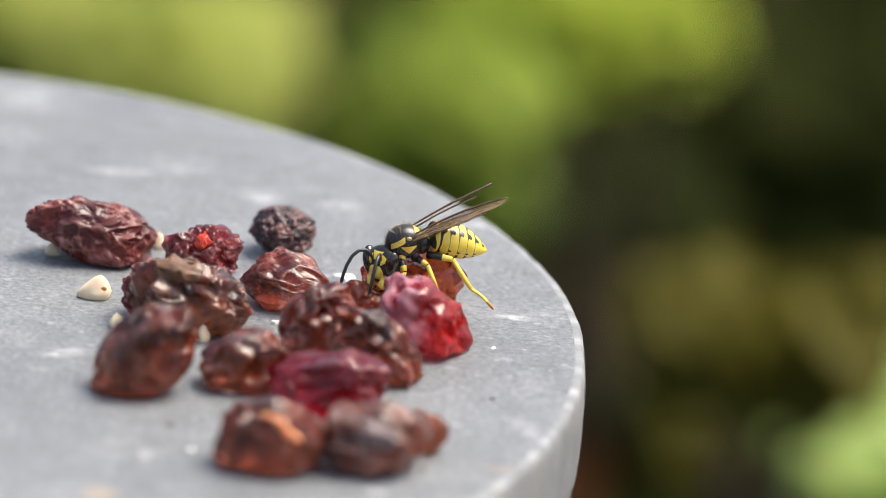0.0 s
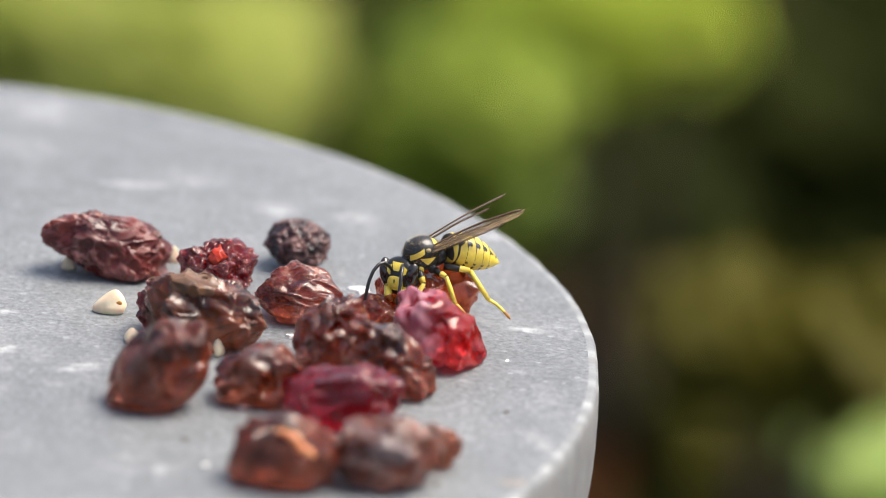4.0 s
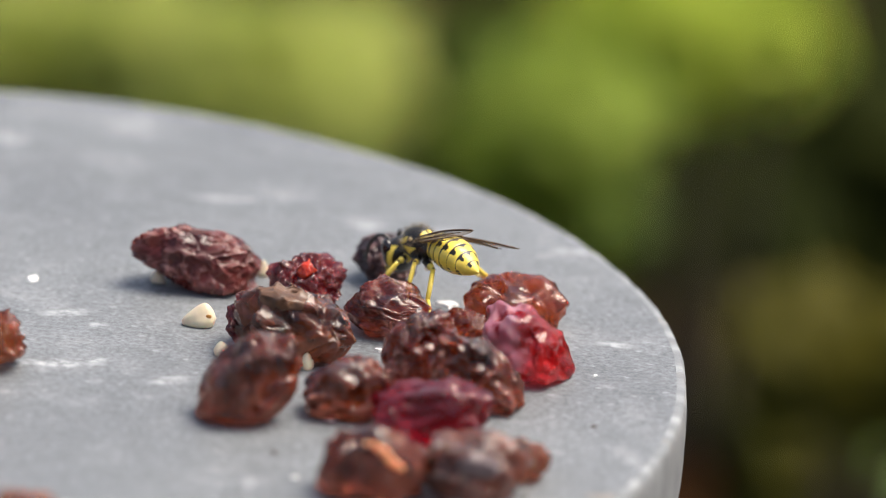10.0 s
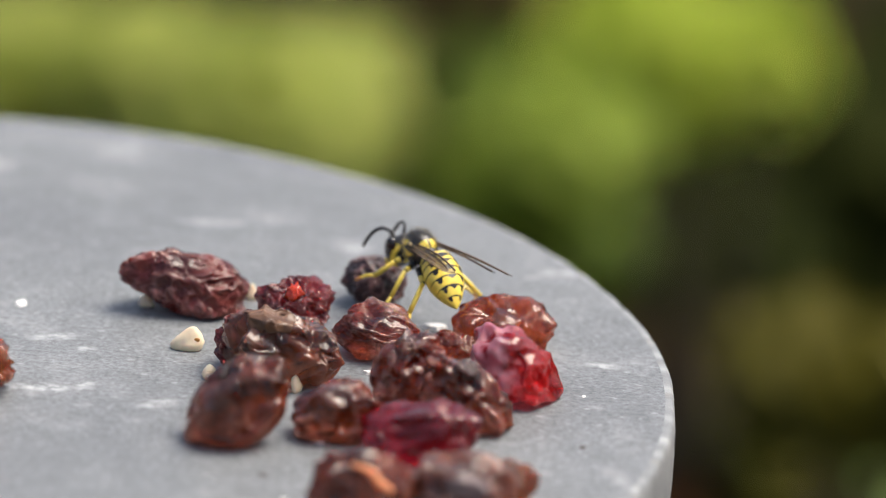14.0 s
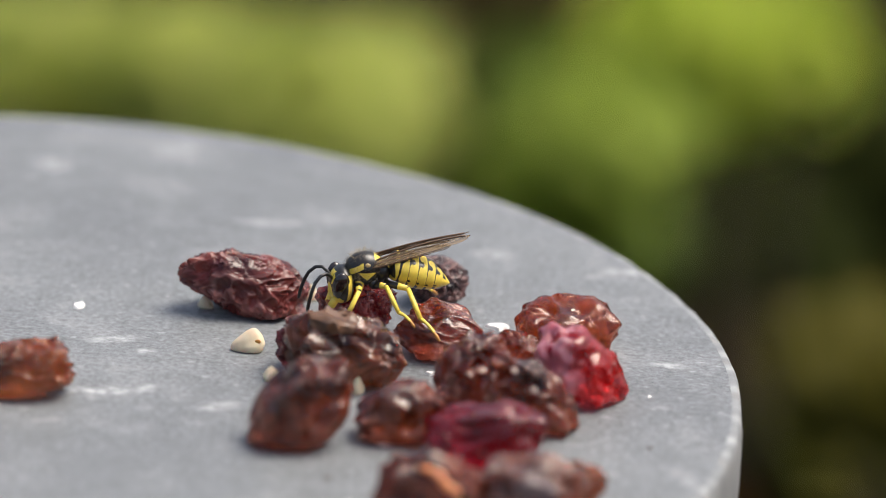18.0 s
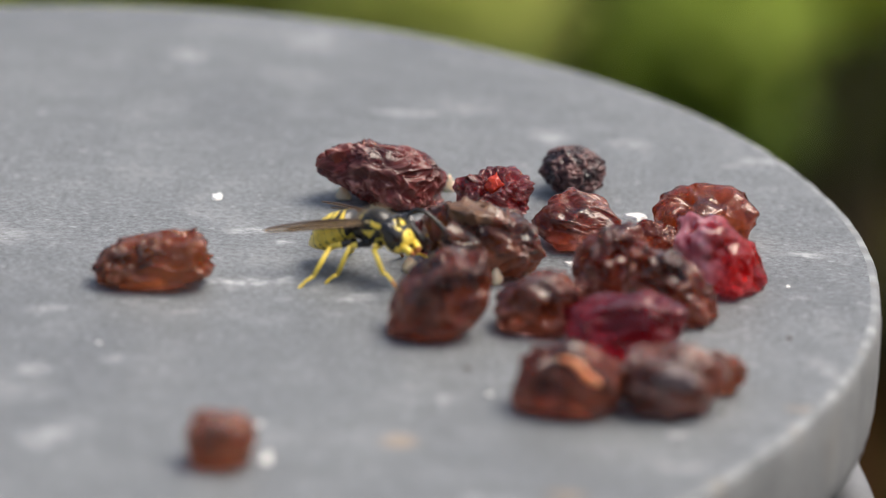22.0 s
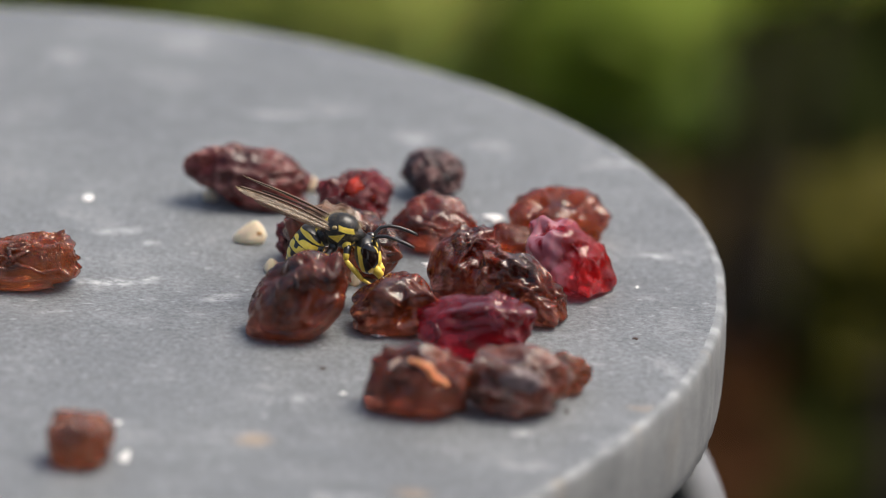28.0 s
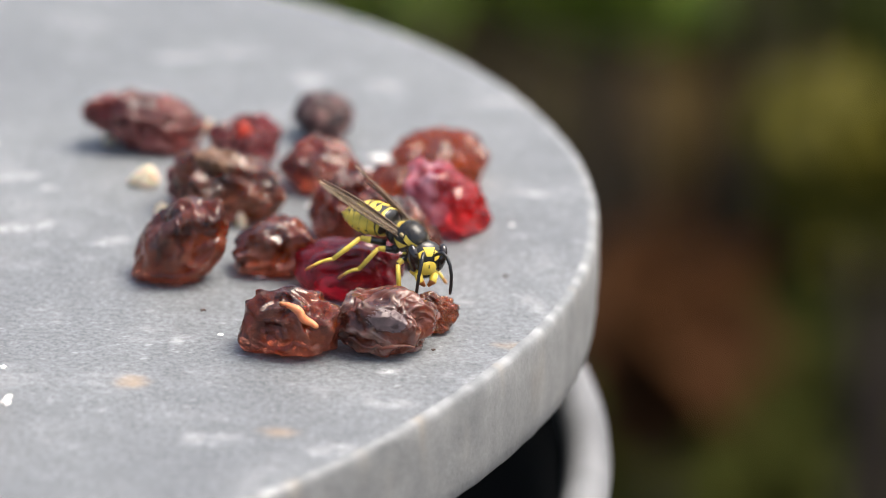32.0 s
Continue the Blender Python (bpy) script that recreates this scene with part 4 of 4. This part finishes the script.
        smooth = []
        for k in range(len(path) - 1):
            for f in (0, 0.5):
                smooth.append(Vector(path[k]).lerp(Vector(path[k + 1]), f))
        smooth.append(Vector(path[-1]))
        antenna = tube("antenna", smooth, [0.013] * 2 + [0.0155] * (len(smooth) - 3) + [0.010], BLACK, head, "long black antenna", seg=8)
        antennae.append((antenna, s, Vector(path[0]) * 1.3 * CM))
    ball("clypeus", (0.070, 0, -0.036), (0.044, 0.084, 0.094), YELLOW, head, "domed yellow face shield", detail=4, shape=lambda p: 1 - 0.16 * p.z * p.z * (1 if abs(p.y) < 0.4 else 0.4))
    ball("clypeus_dot", (0.113, 0, -0.030), (0.004, 0.006, 0.018), BLACK, head, detail=2)
    for o in [head] + list(head.children):
        o.data.transform(Matrix.Scale(1.3, 4))
    head.matrix_local = pose(0.37 * CM, 0, -0.02 * CM, 0, 18, 0)
    parts["head"] = head
    tube("neck", [(0.22, 0, 0.11), (0.29, 0, 0.06), (0.35, 0, 0.0)], [0.10, 0.085, 0.07], BLACK, thing)

    # legs, each hinged at its hip
    legs = []
    for k, (hip, knee, ankle, toe, thick) in enumerate([
            ((0.20, 0.11, -0.02), (0.19, 0.25, -0.10), (0.31, 0.29, -0.36), (0.46, 0.33, -0.50), 0.033),
            ((0.03, 0.12, -0.03), (-0.06, 0.27, -0.06), (-0.15, 0.36, -0.37), (-0.26, 0.48, -0.52), 0.031),
            ((-0.09, 0.12, -0.01), (-0.34, 0.25, -0.07), (-0.49, 0.36, -0.40), (-0.68, 0.44, -0.60), 0.034)]):
        for s in (-1, 1):
            h, kn, an, to = [Vector((p[0], s * p[1], p[2])) for p in (hip, knee, ankle, toe)]
            kn, an, to = kn - h, an - h, to - h
            o = Vector((0, 0, 0))
            leg = tube("leg", [o, kn * 0.35, kn * 0.6, kn], [0.045, thick * 1.15, thick * 1.15, thick * 0.8], [BLACK, YELLOW], thing, "jointed leg, black at the hip and yellow below", mats=[0, 0, 1])
            tube("tibia", [kn, kn.lerp(an, 0.5), an], [thick * 0.75, thick * 0.85, thick * 0.75], YELLOW, leg)
            tarsal = [an.lerp(to, f) + Vector((0, 0, 0.025 * math.sin(f * math.pi))) for f in (0, 0.2, 0.4, 0.6, 0.8)] + [to, to + (to - an) * 0.12 + Vector((0, 0, -0.012))]
            tube("tarsus", tarsal, [0.020, 0.021, 0.017, 0.019, 0.016, 0.019, 0.008], [YELLOW, TARSUS], leg, mats=[0, 0, 0, 0, 1, 1], seg=8)
            leg.location = h * CM
            legs.append((leg, h, k, s, to.z + h.z, abs(to.y)))
    parts["legs"] = legs

    # wings, folded lengthwise
    wings = []
    for s in (-1, 1):
        fore = wing("forewing", thing, s, 1.13, 0.090, 0.75)
        hind = wing("hindwing", thing, s, 0.84, 0.080, 0.6)
        wings += [(fore, s, 0), (hind, s, 1)]
    parts["wings"] = wings
    return thing, parts


wasp, wasp_parts = build_wasp()


# ---- shrubs behind ----
def shrub(spots, leaf, mat, label, seed_no, name="shrub"):
    """spots: clumps of leaves (x, y, z, radius, number) in metres; stems run from the ground to each of them."""
    rnd = random.Random(seed_no)
    cx = sum(s[0] for s in spots) / len(spots)
    cy = sum(s[1] for s in spots) / len(spots) + 0.05
    thing = tagged(new(name), label, "shrub")
    thing.location = (cx, cy, GROUND)
    base = Vector((cx, cy, GROUND))
    verts, faces = [], []
    for x, y, z, r, number in spots:
        tip = Vector((x, y, z)) - base
        mid = tip * 0.55 + Vector((rnd.uniform(-0.03, 0.03), rnd.uniform(0, 0.06), 0.05))
        line = [(Vector((0, 0, 0)) * (1 - f) ** 2 + mid * 2 * f * (1 - f) + tip * f * f) / CM for f in (0, 0.2, 0.4, 0.6, 0.8, 1)]
        tube("stem", line, [0.9, 0.75, 0.6, 0.45, 0.32, 0.15], BARK, thing, seg=7)
        for _ in range(number):
            d = Vector((rnd.gauss(0, 1), rnd.gauss(0, 1), rnd.gauss(0, 1))).normalized() * r * rnd.random() ** 0.45
            c = Vector((d.x, d.y * 0.8, d.z * 0.85)) + tip
            nrm = (Vector((0.35, -0.55, 0.8)) + 0.75 * Vector((rnd.uniform(-1, 1), rnd.uniform(-1, 1), rnd.uniform(-1, 1)))).normalized()
            a = nrm.orthogonal().normalized()
            a = Matrix.Rotation(rnd.uniform(0, 6.3), 3, nrm) @ a
            b = nrm.cross(a)
            k = leaf * rnd.uniform(0.65, 1.25)
            s = len(verts)
            for u, w, lift in ((-0.5, 0, 0), (-0.2, 0.26, 0.05), (0.15, 0.28, 0.04), (0.55, 0, -0.08), (0.15, -0.28, 0.04), (-0.2, -0.26, 0.05), (-0.2, 0, 0), (0.15, 0, 0)):
                verts.append(c + k * (a * u + b * w + nrm * lift))
            faces += [(s, s + 6, s + 1), (s + 1, s + 6, s + 7, s + 2), (s + 2, s + 7, s + 3), (s, s + 5, s + 6), (s + 5, s + 4, s + 7, s + 6), (s + 4, s + 3, s + 7)]
    tagged(part_py("leaves", verts, faces, mat, thing), kind="stuff")
    return thing


shrub([(-0.058, 0.702, -0.196, 0.021, 138), (-0.039, 0.752, -0.207, 0.017, 80), (-0.083, 0.732, -0.197, 0.017, 90)], 0.034, LEAF_SUNLIT_PALE, "yellow-green shrub with small leaves, sunlight put into their colour", 1)
shrub([(0.043, 0.806, -0.205, 0.023, 300), (0.063, 0.832, -0.22, 0.018, 120), (0.079, 0.815, -0.207, 0.014, 60)], 0.024, LEAF_SUNLIT, "bright green shrub, sunlight put into its leaf colour", 2)
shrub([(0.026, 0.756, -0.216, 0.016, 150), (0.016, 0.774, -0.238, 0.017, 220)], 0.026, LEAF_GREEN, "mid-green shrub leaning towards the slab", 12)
shrub([(-0.124, 0.795, -0.219, 0.023, 150), (-0.157, 0.841, -0.231, 0.024, 120), (-0.175, 0.832, -0.249, 0.021, 66)], 0.034, LEAF_SUNLIT_PALE, "yellow-green shrub beyond the slab", 3)
shrub([(0.006, 0.943, -0.269, 0.012, 30), (0.021, 0.888, -0.277, 0.02, 66), (-0.061, 0.934, -0.294, 0.026, 72), (-0.122, 0.931, -0.29, 0.027, 72)], 0.04, LEAF_MID, "mid-green leafy shrub, half shade put into its leaf colour", 4)
shrub([(0.072, 0.402, -0.145, 0.01, 44), (0.089, 0.401, -0.144, 0.011, 48), (0.095, 0.579, -0.238, 0.012, 44), (0.106, 0.582, -0.228, 0.012, 39)], 0.03, LEAF_OLIVE, "low plant with broad olive-coloured leaves", 5)
# Leaf colour raised here to stand for sun on the clump.
shrub([(0.1158, 0.570, -0.2195, 0.009, 16), (0.1241, 0.565, -0.2156, 0.009, 16), (0.1100, 0.530, -0.2135, 0.009, 16), (0.1180, 0.525, -0.2103, 0.009, 16), (0.1273, 0.530, -0.2124, 0.009, 16), (0.1051, 0.485, -0.2060, 0.009, 16), (0.1128, 0.480, -0.2034, 0.009, 16), (0.1217, 0.485, -0.2049, 0.009, 16)], 0.026, LEAF_BRIGHTENED, "pale green plant low behind the slab, leaves painted brighter for sun", 6)
shrub([(0.075, 1.069, -0.362, 0.041, 132), (0.114, 1.125, -0.345, 0.043, 132), (0.159, 1.115, -0.365, 0.043, 110), (-0.008, 1.17, -0.378, 0.04, 88), (0.164, 1.18, -0.324, 0.04, 66)], 0.05, LEAF_SHADED, "dark green shrub, shade put into its leaf colour", 7)
# The two brown clumps stand in for brownish things not made out.
shrub([(0.072, 0.911, -0.357, 0.034, 88), (0.153, 1.274, -0.363, 0.042, 88), (0.091, 0.897, -0.387, 0.034, 88), (0.004, 1.336, -0.352, 0.043, 66)], 0.05, LEAF_BROWN, "brownish shrub with dark brown leaves", 8)
shrub([(0.038, 0.581, -0.268, 0.015, 30)], 0.045, LEAF_RUST, "low plant with rust-brown leaves", 9)
shrub([(0.081, 0.707, -0.352, 0.028, 88), (0.051, 0.657, -0.343, 0.022, 66), (0.093, 0.865, -0.364, 0.034, 88)], 0.05, LEAF_SHADED_DEEP, "low dark green shrub, shade put into its leaf colour", 10)


# ---- movement ----
WASP = [
    (0, 0.00874, 0.02019, 0.00579, 6.1, -163.5),
    (0.5, 0.00885, 0.01982, 0.00657, 5.7, -168.7),
    (1, 0.00899, 0.02053, 0.00562, 4.7, -158.6),
    (1.5, 0.00865, 0.02039, 0.00530, 3.6, -160.7),
    (2, 0.00896, 0.02097, 0.00518, -1.7, -152.0),
    (2.5, 0.00880, 0.02052, 0.00552, 0.3, -158.8),
    (3, 0.00847, 0.02018, 0.00598, 4.1, -163.6),
    (3.5, 0.00884, 0.02060, 0.00569, 1.4, -157.6),
    (4, 0.00891, 0.02073, 0.00578, 3.0, -155.6),
    (4.5, 0.00906, 0.02035, 0.00627, 2.4, -161.2),
    (6.5, 0.00800, 0.02201, 0.00810, -22.4, -157.1),
    (6.8, 0.00456, 0.02164, 0.00596, 7.4, -178.1),
    (7, 0.00402, 0.02173, 0.00629, 10.8, -176.8),
    (7.2, 0.00155, 0.02288, 0.00614, 16.0, -174.6),
    (7.5, 0.00131, 0.02386, 0.00525, 15.9, -174.8),
    (8, 0.00166, 0.02532, 0.00601, 8.7, -211.7),
    (8.5, 0.00031, 0.02540, 0.00601, 8.9, -210.4),
    (9, 0.00029, 0.02576, 0.00584, 12.0, -213.0),
    (9.5, -0.00163, 0.02636, 0.00583, 2.7, -210.6),
    (10, -0.00147, 0.02582, 0.00618, 3.1, -219.7),
    (10.5, -0.00134, 0.02578, 0.00615, -0.5, -220.4),
    (11, -0.00186, 0.02582, 0.00642, -2.2, -219.6),
    (11.5, -0.00060, 0.02643, 0.00551, 9.4, -227.9),
    (12, -0.00065, 0.02775, 0.00492, 7.5, -231.0),
    (12.5, 0.00049, 0.02938, 0.00567, -0.9, -259.0),
    (13, 0.00145, 0.03078, 0.00439, 3.2, -242.6),
    (13.5, 0.00088, 0.03009, 0.00711, -15.7, -237.6),
    (15.5, -0.00589, 0.02619, 0.00636, -6.3, -170.5),
    (16, -0.00687, 0.02585, 0.00543, -11.9, -145.2),
    (16.5, -0.00918, 0.02497, 0.00480, 9.0, -143.9),
    (17, -0.00960, 0.02485, 0.00480, 7.0, -147.7),
    (17.5, -0.00914, 0.02506, 0.00500, 2.0, -145.9),
    (18, -0.01241, 0.02130, 0.00726, 1.5, -169.0),
    (18.5, -0.01276, 0.02158, 0.00762, -1.4, -165.2),
    (19, -0.01260, 0.02099, 0.00800, 2.6, -173.2),
    (19.5, -0.01443, 0.02076, 0.00748, 8.0, -176.4),
    (20, -0.01871, 0.01932, 0.00681, 13.4, -168.4),
    (20.3, -0.01999, 0.01835, 0.00541, 13.3, -135.8),
    (20.5, -0.02238, 0.01668, 0.00527, 18.4, -127.0),
    (20.7, -0.02353, 0.01510, 0.00381, 11.1, -119.3),
    (21, -0.02533, 0.01264, 0.00519, -1.5, -80.1),
    (21.3, -0.02597, 0.01198, 0.00467, -6.1, -56.5),
    (21.5, -0.02586, 0.01087, 0.00460, -6.7, -54.0),
    (21.7, -0.02690, 0.00984, 0.00442, -8.0, -53.4),
    (22, -0.02700, 0.00676, 0.00480, -13.0, -30.0),
    (22.3, -0.03004, 0.00510, 0.00452, -4.2, -63.4),
    (22.5, -0.02675, 0.00392, 0.00490, 0.5, -72.0),
    (22.7, -0.02518, 0.00130, 0.00446, -0.0, -64.8),
    (23, -0.02380, -0.00120, 0.00470, -4.0, -52.0),
    (23.5, -0.02200, -0.00477, 0.00559, -16.1, -53.1),
    (24, -0.02000, -0.00420, 0.00600, -18.0, -35.0),
    (24.5, -0.02020, -0.00390, 0.00600, -18.0, -36.0),
    (26.5, -0.01754, 0.00213, 0.00569, -18.3, -24.1),
    (27, -0.01650, 0.00012, 0.00415, -5.9, -8.5),
    (27.5, -0.01640, 0.00050, 0.00360, -2.0, -14.0),
    (28, -0.01540, 0.00000, 0.00570, -12.0, -10.0),
    (28.3, -0.01310, 0.00000, 0.00620, -13.0, -12.0),
    (28.5, -0.01160, 0.00010, 0.00627, -13.5, -18.0),
    (28.7, -0.01054, 0.00126, 0.00676, -22.1, -45.1),
    (28.9, -0.01062, -0.00274, 0.00664, 22.7, -76.1),
    (29.1, -0.01000, -0.00605, 0.00740, 21.0, -66.5),
    (29.3, -0.00987, -0.00615, 0.00778, 24.0, -60.9),
    (29.5, -0.00892, -0.00763, 0.00861, 15.9, -45.3),
    (29.7, -0.00898, -0.00886, 0.00841, 11.8, -39.9),
    (29.8, -0.00913, -0.00933, 0.00862, 2.4, -49.2),
    (30, -0.01010, -0.01075, 0.00720, 5.1, -50.0),
    (30.1, -0.00770, -0.01087, 0.00644, 8.2, -60.8),
    (30.2, -0.00590, -0.01072, 0.00404, 2.0, -64.1),
    (30.3, -0.00548, -0.01122, 0.00501, -12.5, -53.1),
    (30.4, -0.00507, -0.01069, 0.00546, -15.7, -44.0),
    (30.5, -0.00353, -0.01124, 0.00598, -15.0, -33.8),
    (30.6, -0.00164, -0.01120, 0.00568, -12.5, -34.2),
    (30.8, 0.00130, -0.01255, 0.00696, 0.3, -27.6),
    (31, 0.00136, -0.01324, 0.00705, 12.7, -33.4),
    (31.2, 0.00197, -0.01645, 0.00764, 22.6, -15.7),
    (31.4, 0.00297, -0.01707, 0.01020, 14.6, -20.6),
    (31.5, 0.00468, -0.01743, 0.00969, 16.7, -15.5),
    (31.6, 0.00246, -0.01657, 0.00941, 9.1, -27.7),
    (31.8, 0.00322, -0.01615, 0.00879, 15.7, -35.5),
    (32, 0.00605, -0.01610, 0.00813, 12.6, -35.8),
]


def blend(rows, t):
    for (a, *u), (b, *v) in zip(rows, rows[1:]):
        if a <= t <= b:
            f = (t - a) / (b - a)
            return [p + (q - p) * f for p, q in zip(u, v)]
    return rows[-1][1:]


# seconds, lift of the wings, spread of the wings, further lift of the left one, roll
WINGS = [(0, 18, 7, 0), (4.5, 18, 7, 0), (6.5, 16, 6, 0), (6.8, 25, -1, 0), (7, 28, -4, 0), (7.5, 20, 4, 2), (8, 9, 9, 6), (9, 9, 12, 9), (11, 13, 11, 7, -8), (11.5, 19, 8, 8, -26), (12, 14, 10, 7, -26), (12.5, 12, 13, 0, -22), (13, 11, 15, 6, -26), (13.5, 12, 16, 6, -10), (15.5, 14, 8, 0), (16, 20, 6, 0), (16.5, 26, -3, 0), (17, 26, -3, 0), (17.5, 22, -2, 0), (18, 13, -4, 0), (19.5, 14, -2, 0), (20, 16, 4, 0), (20.5, 14, 10, 0), (21, 5, 17, 0),
         (21.5, 5, 22, 0), (22, 1, 22, 0), (22.5, 8, 28, 0), (23, 8, 22, 0), (23.5, 8, 28, 0), (24, 3, 15, 0), (24.5, 3, 14, 0), (26.5, 25, 4, 0), (27, 38, 2, 0), (28, 30, 2, 0), (28.5, 24, 5, 0), (28.9, 21, 14, 0), (29.5, 15, 15, 0), (30.2, 10, 15, 0), (31, 12, 11, 0), (32, 8, 9, 0)]
# seconds, height of the back over the lowered head (centimetres), height of the fruit under the feet
STANCE = [(0, 0.08, 0.10), (4.5, 0.08, 0.10), (6.5, 0.06, 0.25), (7.5, 0.08, 0.25), (8, 0.03, 0.35), (13.5, 0.02, 0.35), (15.5, 0.08, 0.2), (16, 0.11, 0.25), (17.5, 0.11, 0.3), (18, 0.02, 0.5), (19.5, 0.03, 0.5), (20.5, 0, 0.1), (21, -0.05, 0), (22, -0.05, 0), (22.5, -0.09, 0), (24.5, -0.08, 0), (26.5, 0.04, 0), (27, 0.13, 0), (28.3, 0.16, 0.1), (28.9, -0.06, 0.3), (29.3, -0.06, 0.3), (30, 0, 0.3), (31, 0.02, 0.3), (32, 0.0, 0.35)]
# seconds, lift of the abdomen, swing of its tip to the wasp's right
ABDOMEN = [(0, -7, 0), (1, -6, 2), (2, -8, 0), (3, -6, -2), (4.5, -8, 0), (6.5, -11, 0), (7, -1, 0), (7.5, -1, 0), (8, 1, -6), (9, 1, -8), (11, 4, -8), (11.5, 10, -12), (12, 11, -15), (12.5, 8, -10), (13, 7, -14), (13.5, -3, -12), (15.5, -8, 0), (16, -11, 0), (16.5, -16, 0), (17.2, -16, 0), (17.5, -13, 0), (18, -8, 0), (20, -4, 0), (20.7, -10, 0), (21, -13, 0), (21.5, -13, 0),
           (23, -12, 0), (23.5, -10, 0), (24, -3, 0), (24.5, -3, 0), (26.5, -16, 0), (27, -30, 8), (28, -36, 10), (28.6, -18, 6), (28.9, -7, 0), (30, -7, 0), (31, -3, 0), (32, -6, 0)]
# seconds, turn of the head to its left, dip of the face
HEAD = [(0, 34, -8), (1, 42, -8), (4.5, 38, -8), (6.5, 24, -14), (7, 0, 2), (8, -14, 0), (13.5, -8, -4), (15.5, 25, -4), (16, 34, 0), (16.5, 6, 10), (17.5, 10, 8), (18, 6, 2), (19.5, 4, 2),
        (20, 6, 4), (20.7, 5, -2), (21, 12, -6), (22, -5, -14), (23, -5, 0), (24.5, 0, 0), (26.5, -4, -6), (27.5, 4, 12), (28.3, 4, 2), (28.9, 0, -34), (29.3, 0, -34), (30, -5, -20), (31, -20, -12), (32, -28, -14)]


# seconds, lift of the antennae
FEELERS = [(0, 12), (1, 0), (4.5, 4), (7, 8), (11, 10), (11.5, 22), (12, 58), (12.5, 66), (13, 35), (13.5, 15), (16, 4), (19.5, 0), (20, -8), (22, 15), (24.5, 15), (27, 25), (27.5, 45), (28.2, 52), (28.7, 25), (29, 0), (31, -4), (32, -10)]


def motions():
    body = []
    for t, x, y, z, pitch, yaw in WASP:
        m = pose(x, y, z, 0, pitch, yaw)
        body.append((t, m @ Matrix.Translation((0, 0, blend(STANCE, t)[0] * CM))))
    walk(wasp, body)
    walk(wasp_parts["abdomen"], [(t, pose(-0.125 * CM, 0, 0.165 * CM, 0, bend - 2 - 60 * blend(STANCE, t)[0], swing)) for t, bend, swing in ABDOMEN])
    for ob, s, hind in wasp_parts["wings"]:
        hinge = (0.08 - 0.07 * hind) * CM, s * 0.13 * CM, (0.225 - 0.012 * hind) * CM
        walk(ob, [(t, pose(*hinge, s * (roll[0] if roll else 6), lift + s * lean - 1.5 * hind, -s * spread)) for t, lift, spread, lean, *roll in WINGS])
    for ob, s, base in wasp_parts["antennae"]:
        walk(ob, [(t, Matrix.Translation(base) @ pose(0, 0, 0, 0, 3 * math.sin(2.3 * t + s) - lift, 0) @ Matrix.Translation(-base)) for t, lift in FEELERS])
    # legs step while the wasp walks, and rest while it feeds
    times = [k / 5 for k in range(161)]
    speed = []
    for t in times:
        a, b = blend(WASP, max(0, t - 0.15)), blend(WASP, min(32, t + 0.15))
        speed.append(min(1, math.dist(a[:3], b[:3]) / 0.3 / 0.012 + abs(a[4] - b[4]) / 0.3 / 150))
    for leg, h, k, s, toe, reach in wasp_parts["legs"]:
        phase = math.pi * ((k + (s > 0)) % 2)
        rows = []
        for t, v in zip(times, speed):
            stance, under = blend(STANCE, t)
            height = blend(WASP, t)[2] / CM + stance + toe
            drop = max(-24, min(24, math.degrees(math.atan2(height - under, reach))))
            swing = v * 16 * math.sin(2 * math.pi * 2.1 * t + phase) + 3 * math.sin(1.7 * t + k + s)
            lift = v * 9 * max(0, math.cos(2 * math.pi * 2.1 * t + phase)) - drop
            rows.append((t, pose(*(h * CM), s * lift, 0, -s * swing)))
        walk(leg, rows)
    # the head turns to what it feeds on, and nods
    nods = []
    for t in [k / 4 for k in range(129)]:
        turn, dip = blend(HEAD, t)
        nods.append((t, pose(0.37 * CM, 0, -(0.02 + blend(STANCE, t)[0]) * CM, 0, dip + 5 * math.sin(3.1 * t) + 3 * math.sin(7.3 * t), turn + 4 * math.sin(2.3 * t))))
    walk(wasp_parts["head"], nods)


motions()
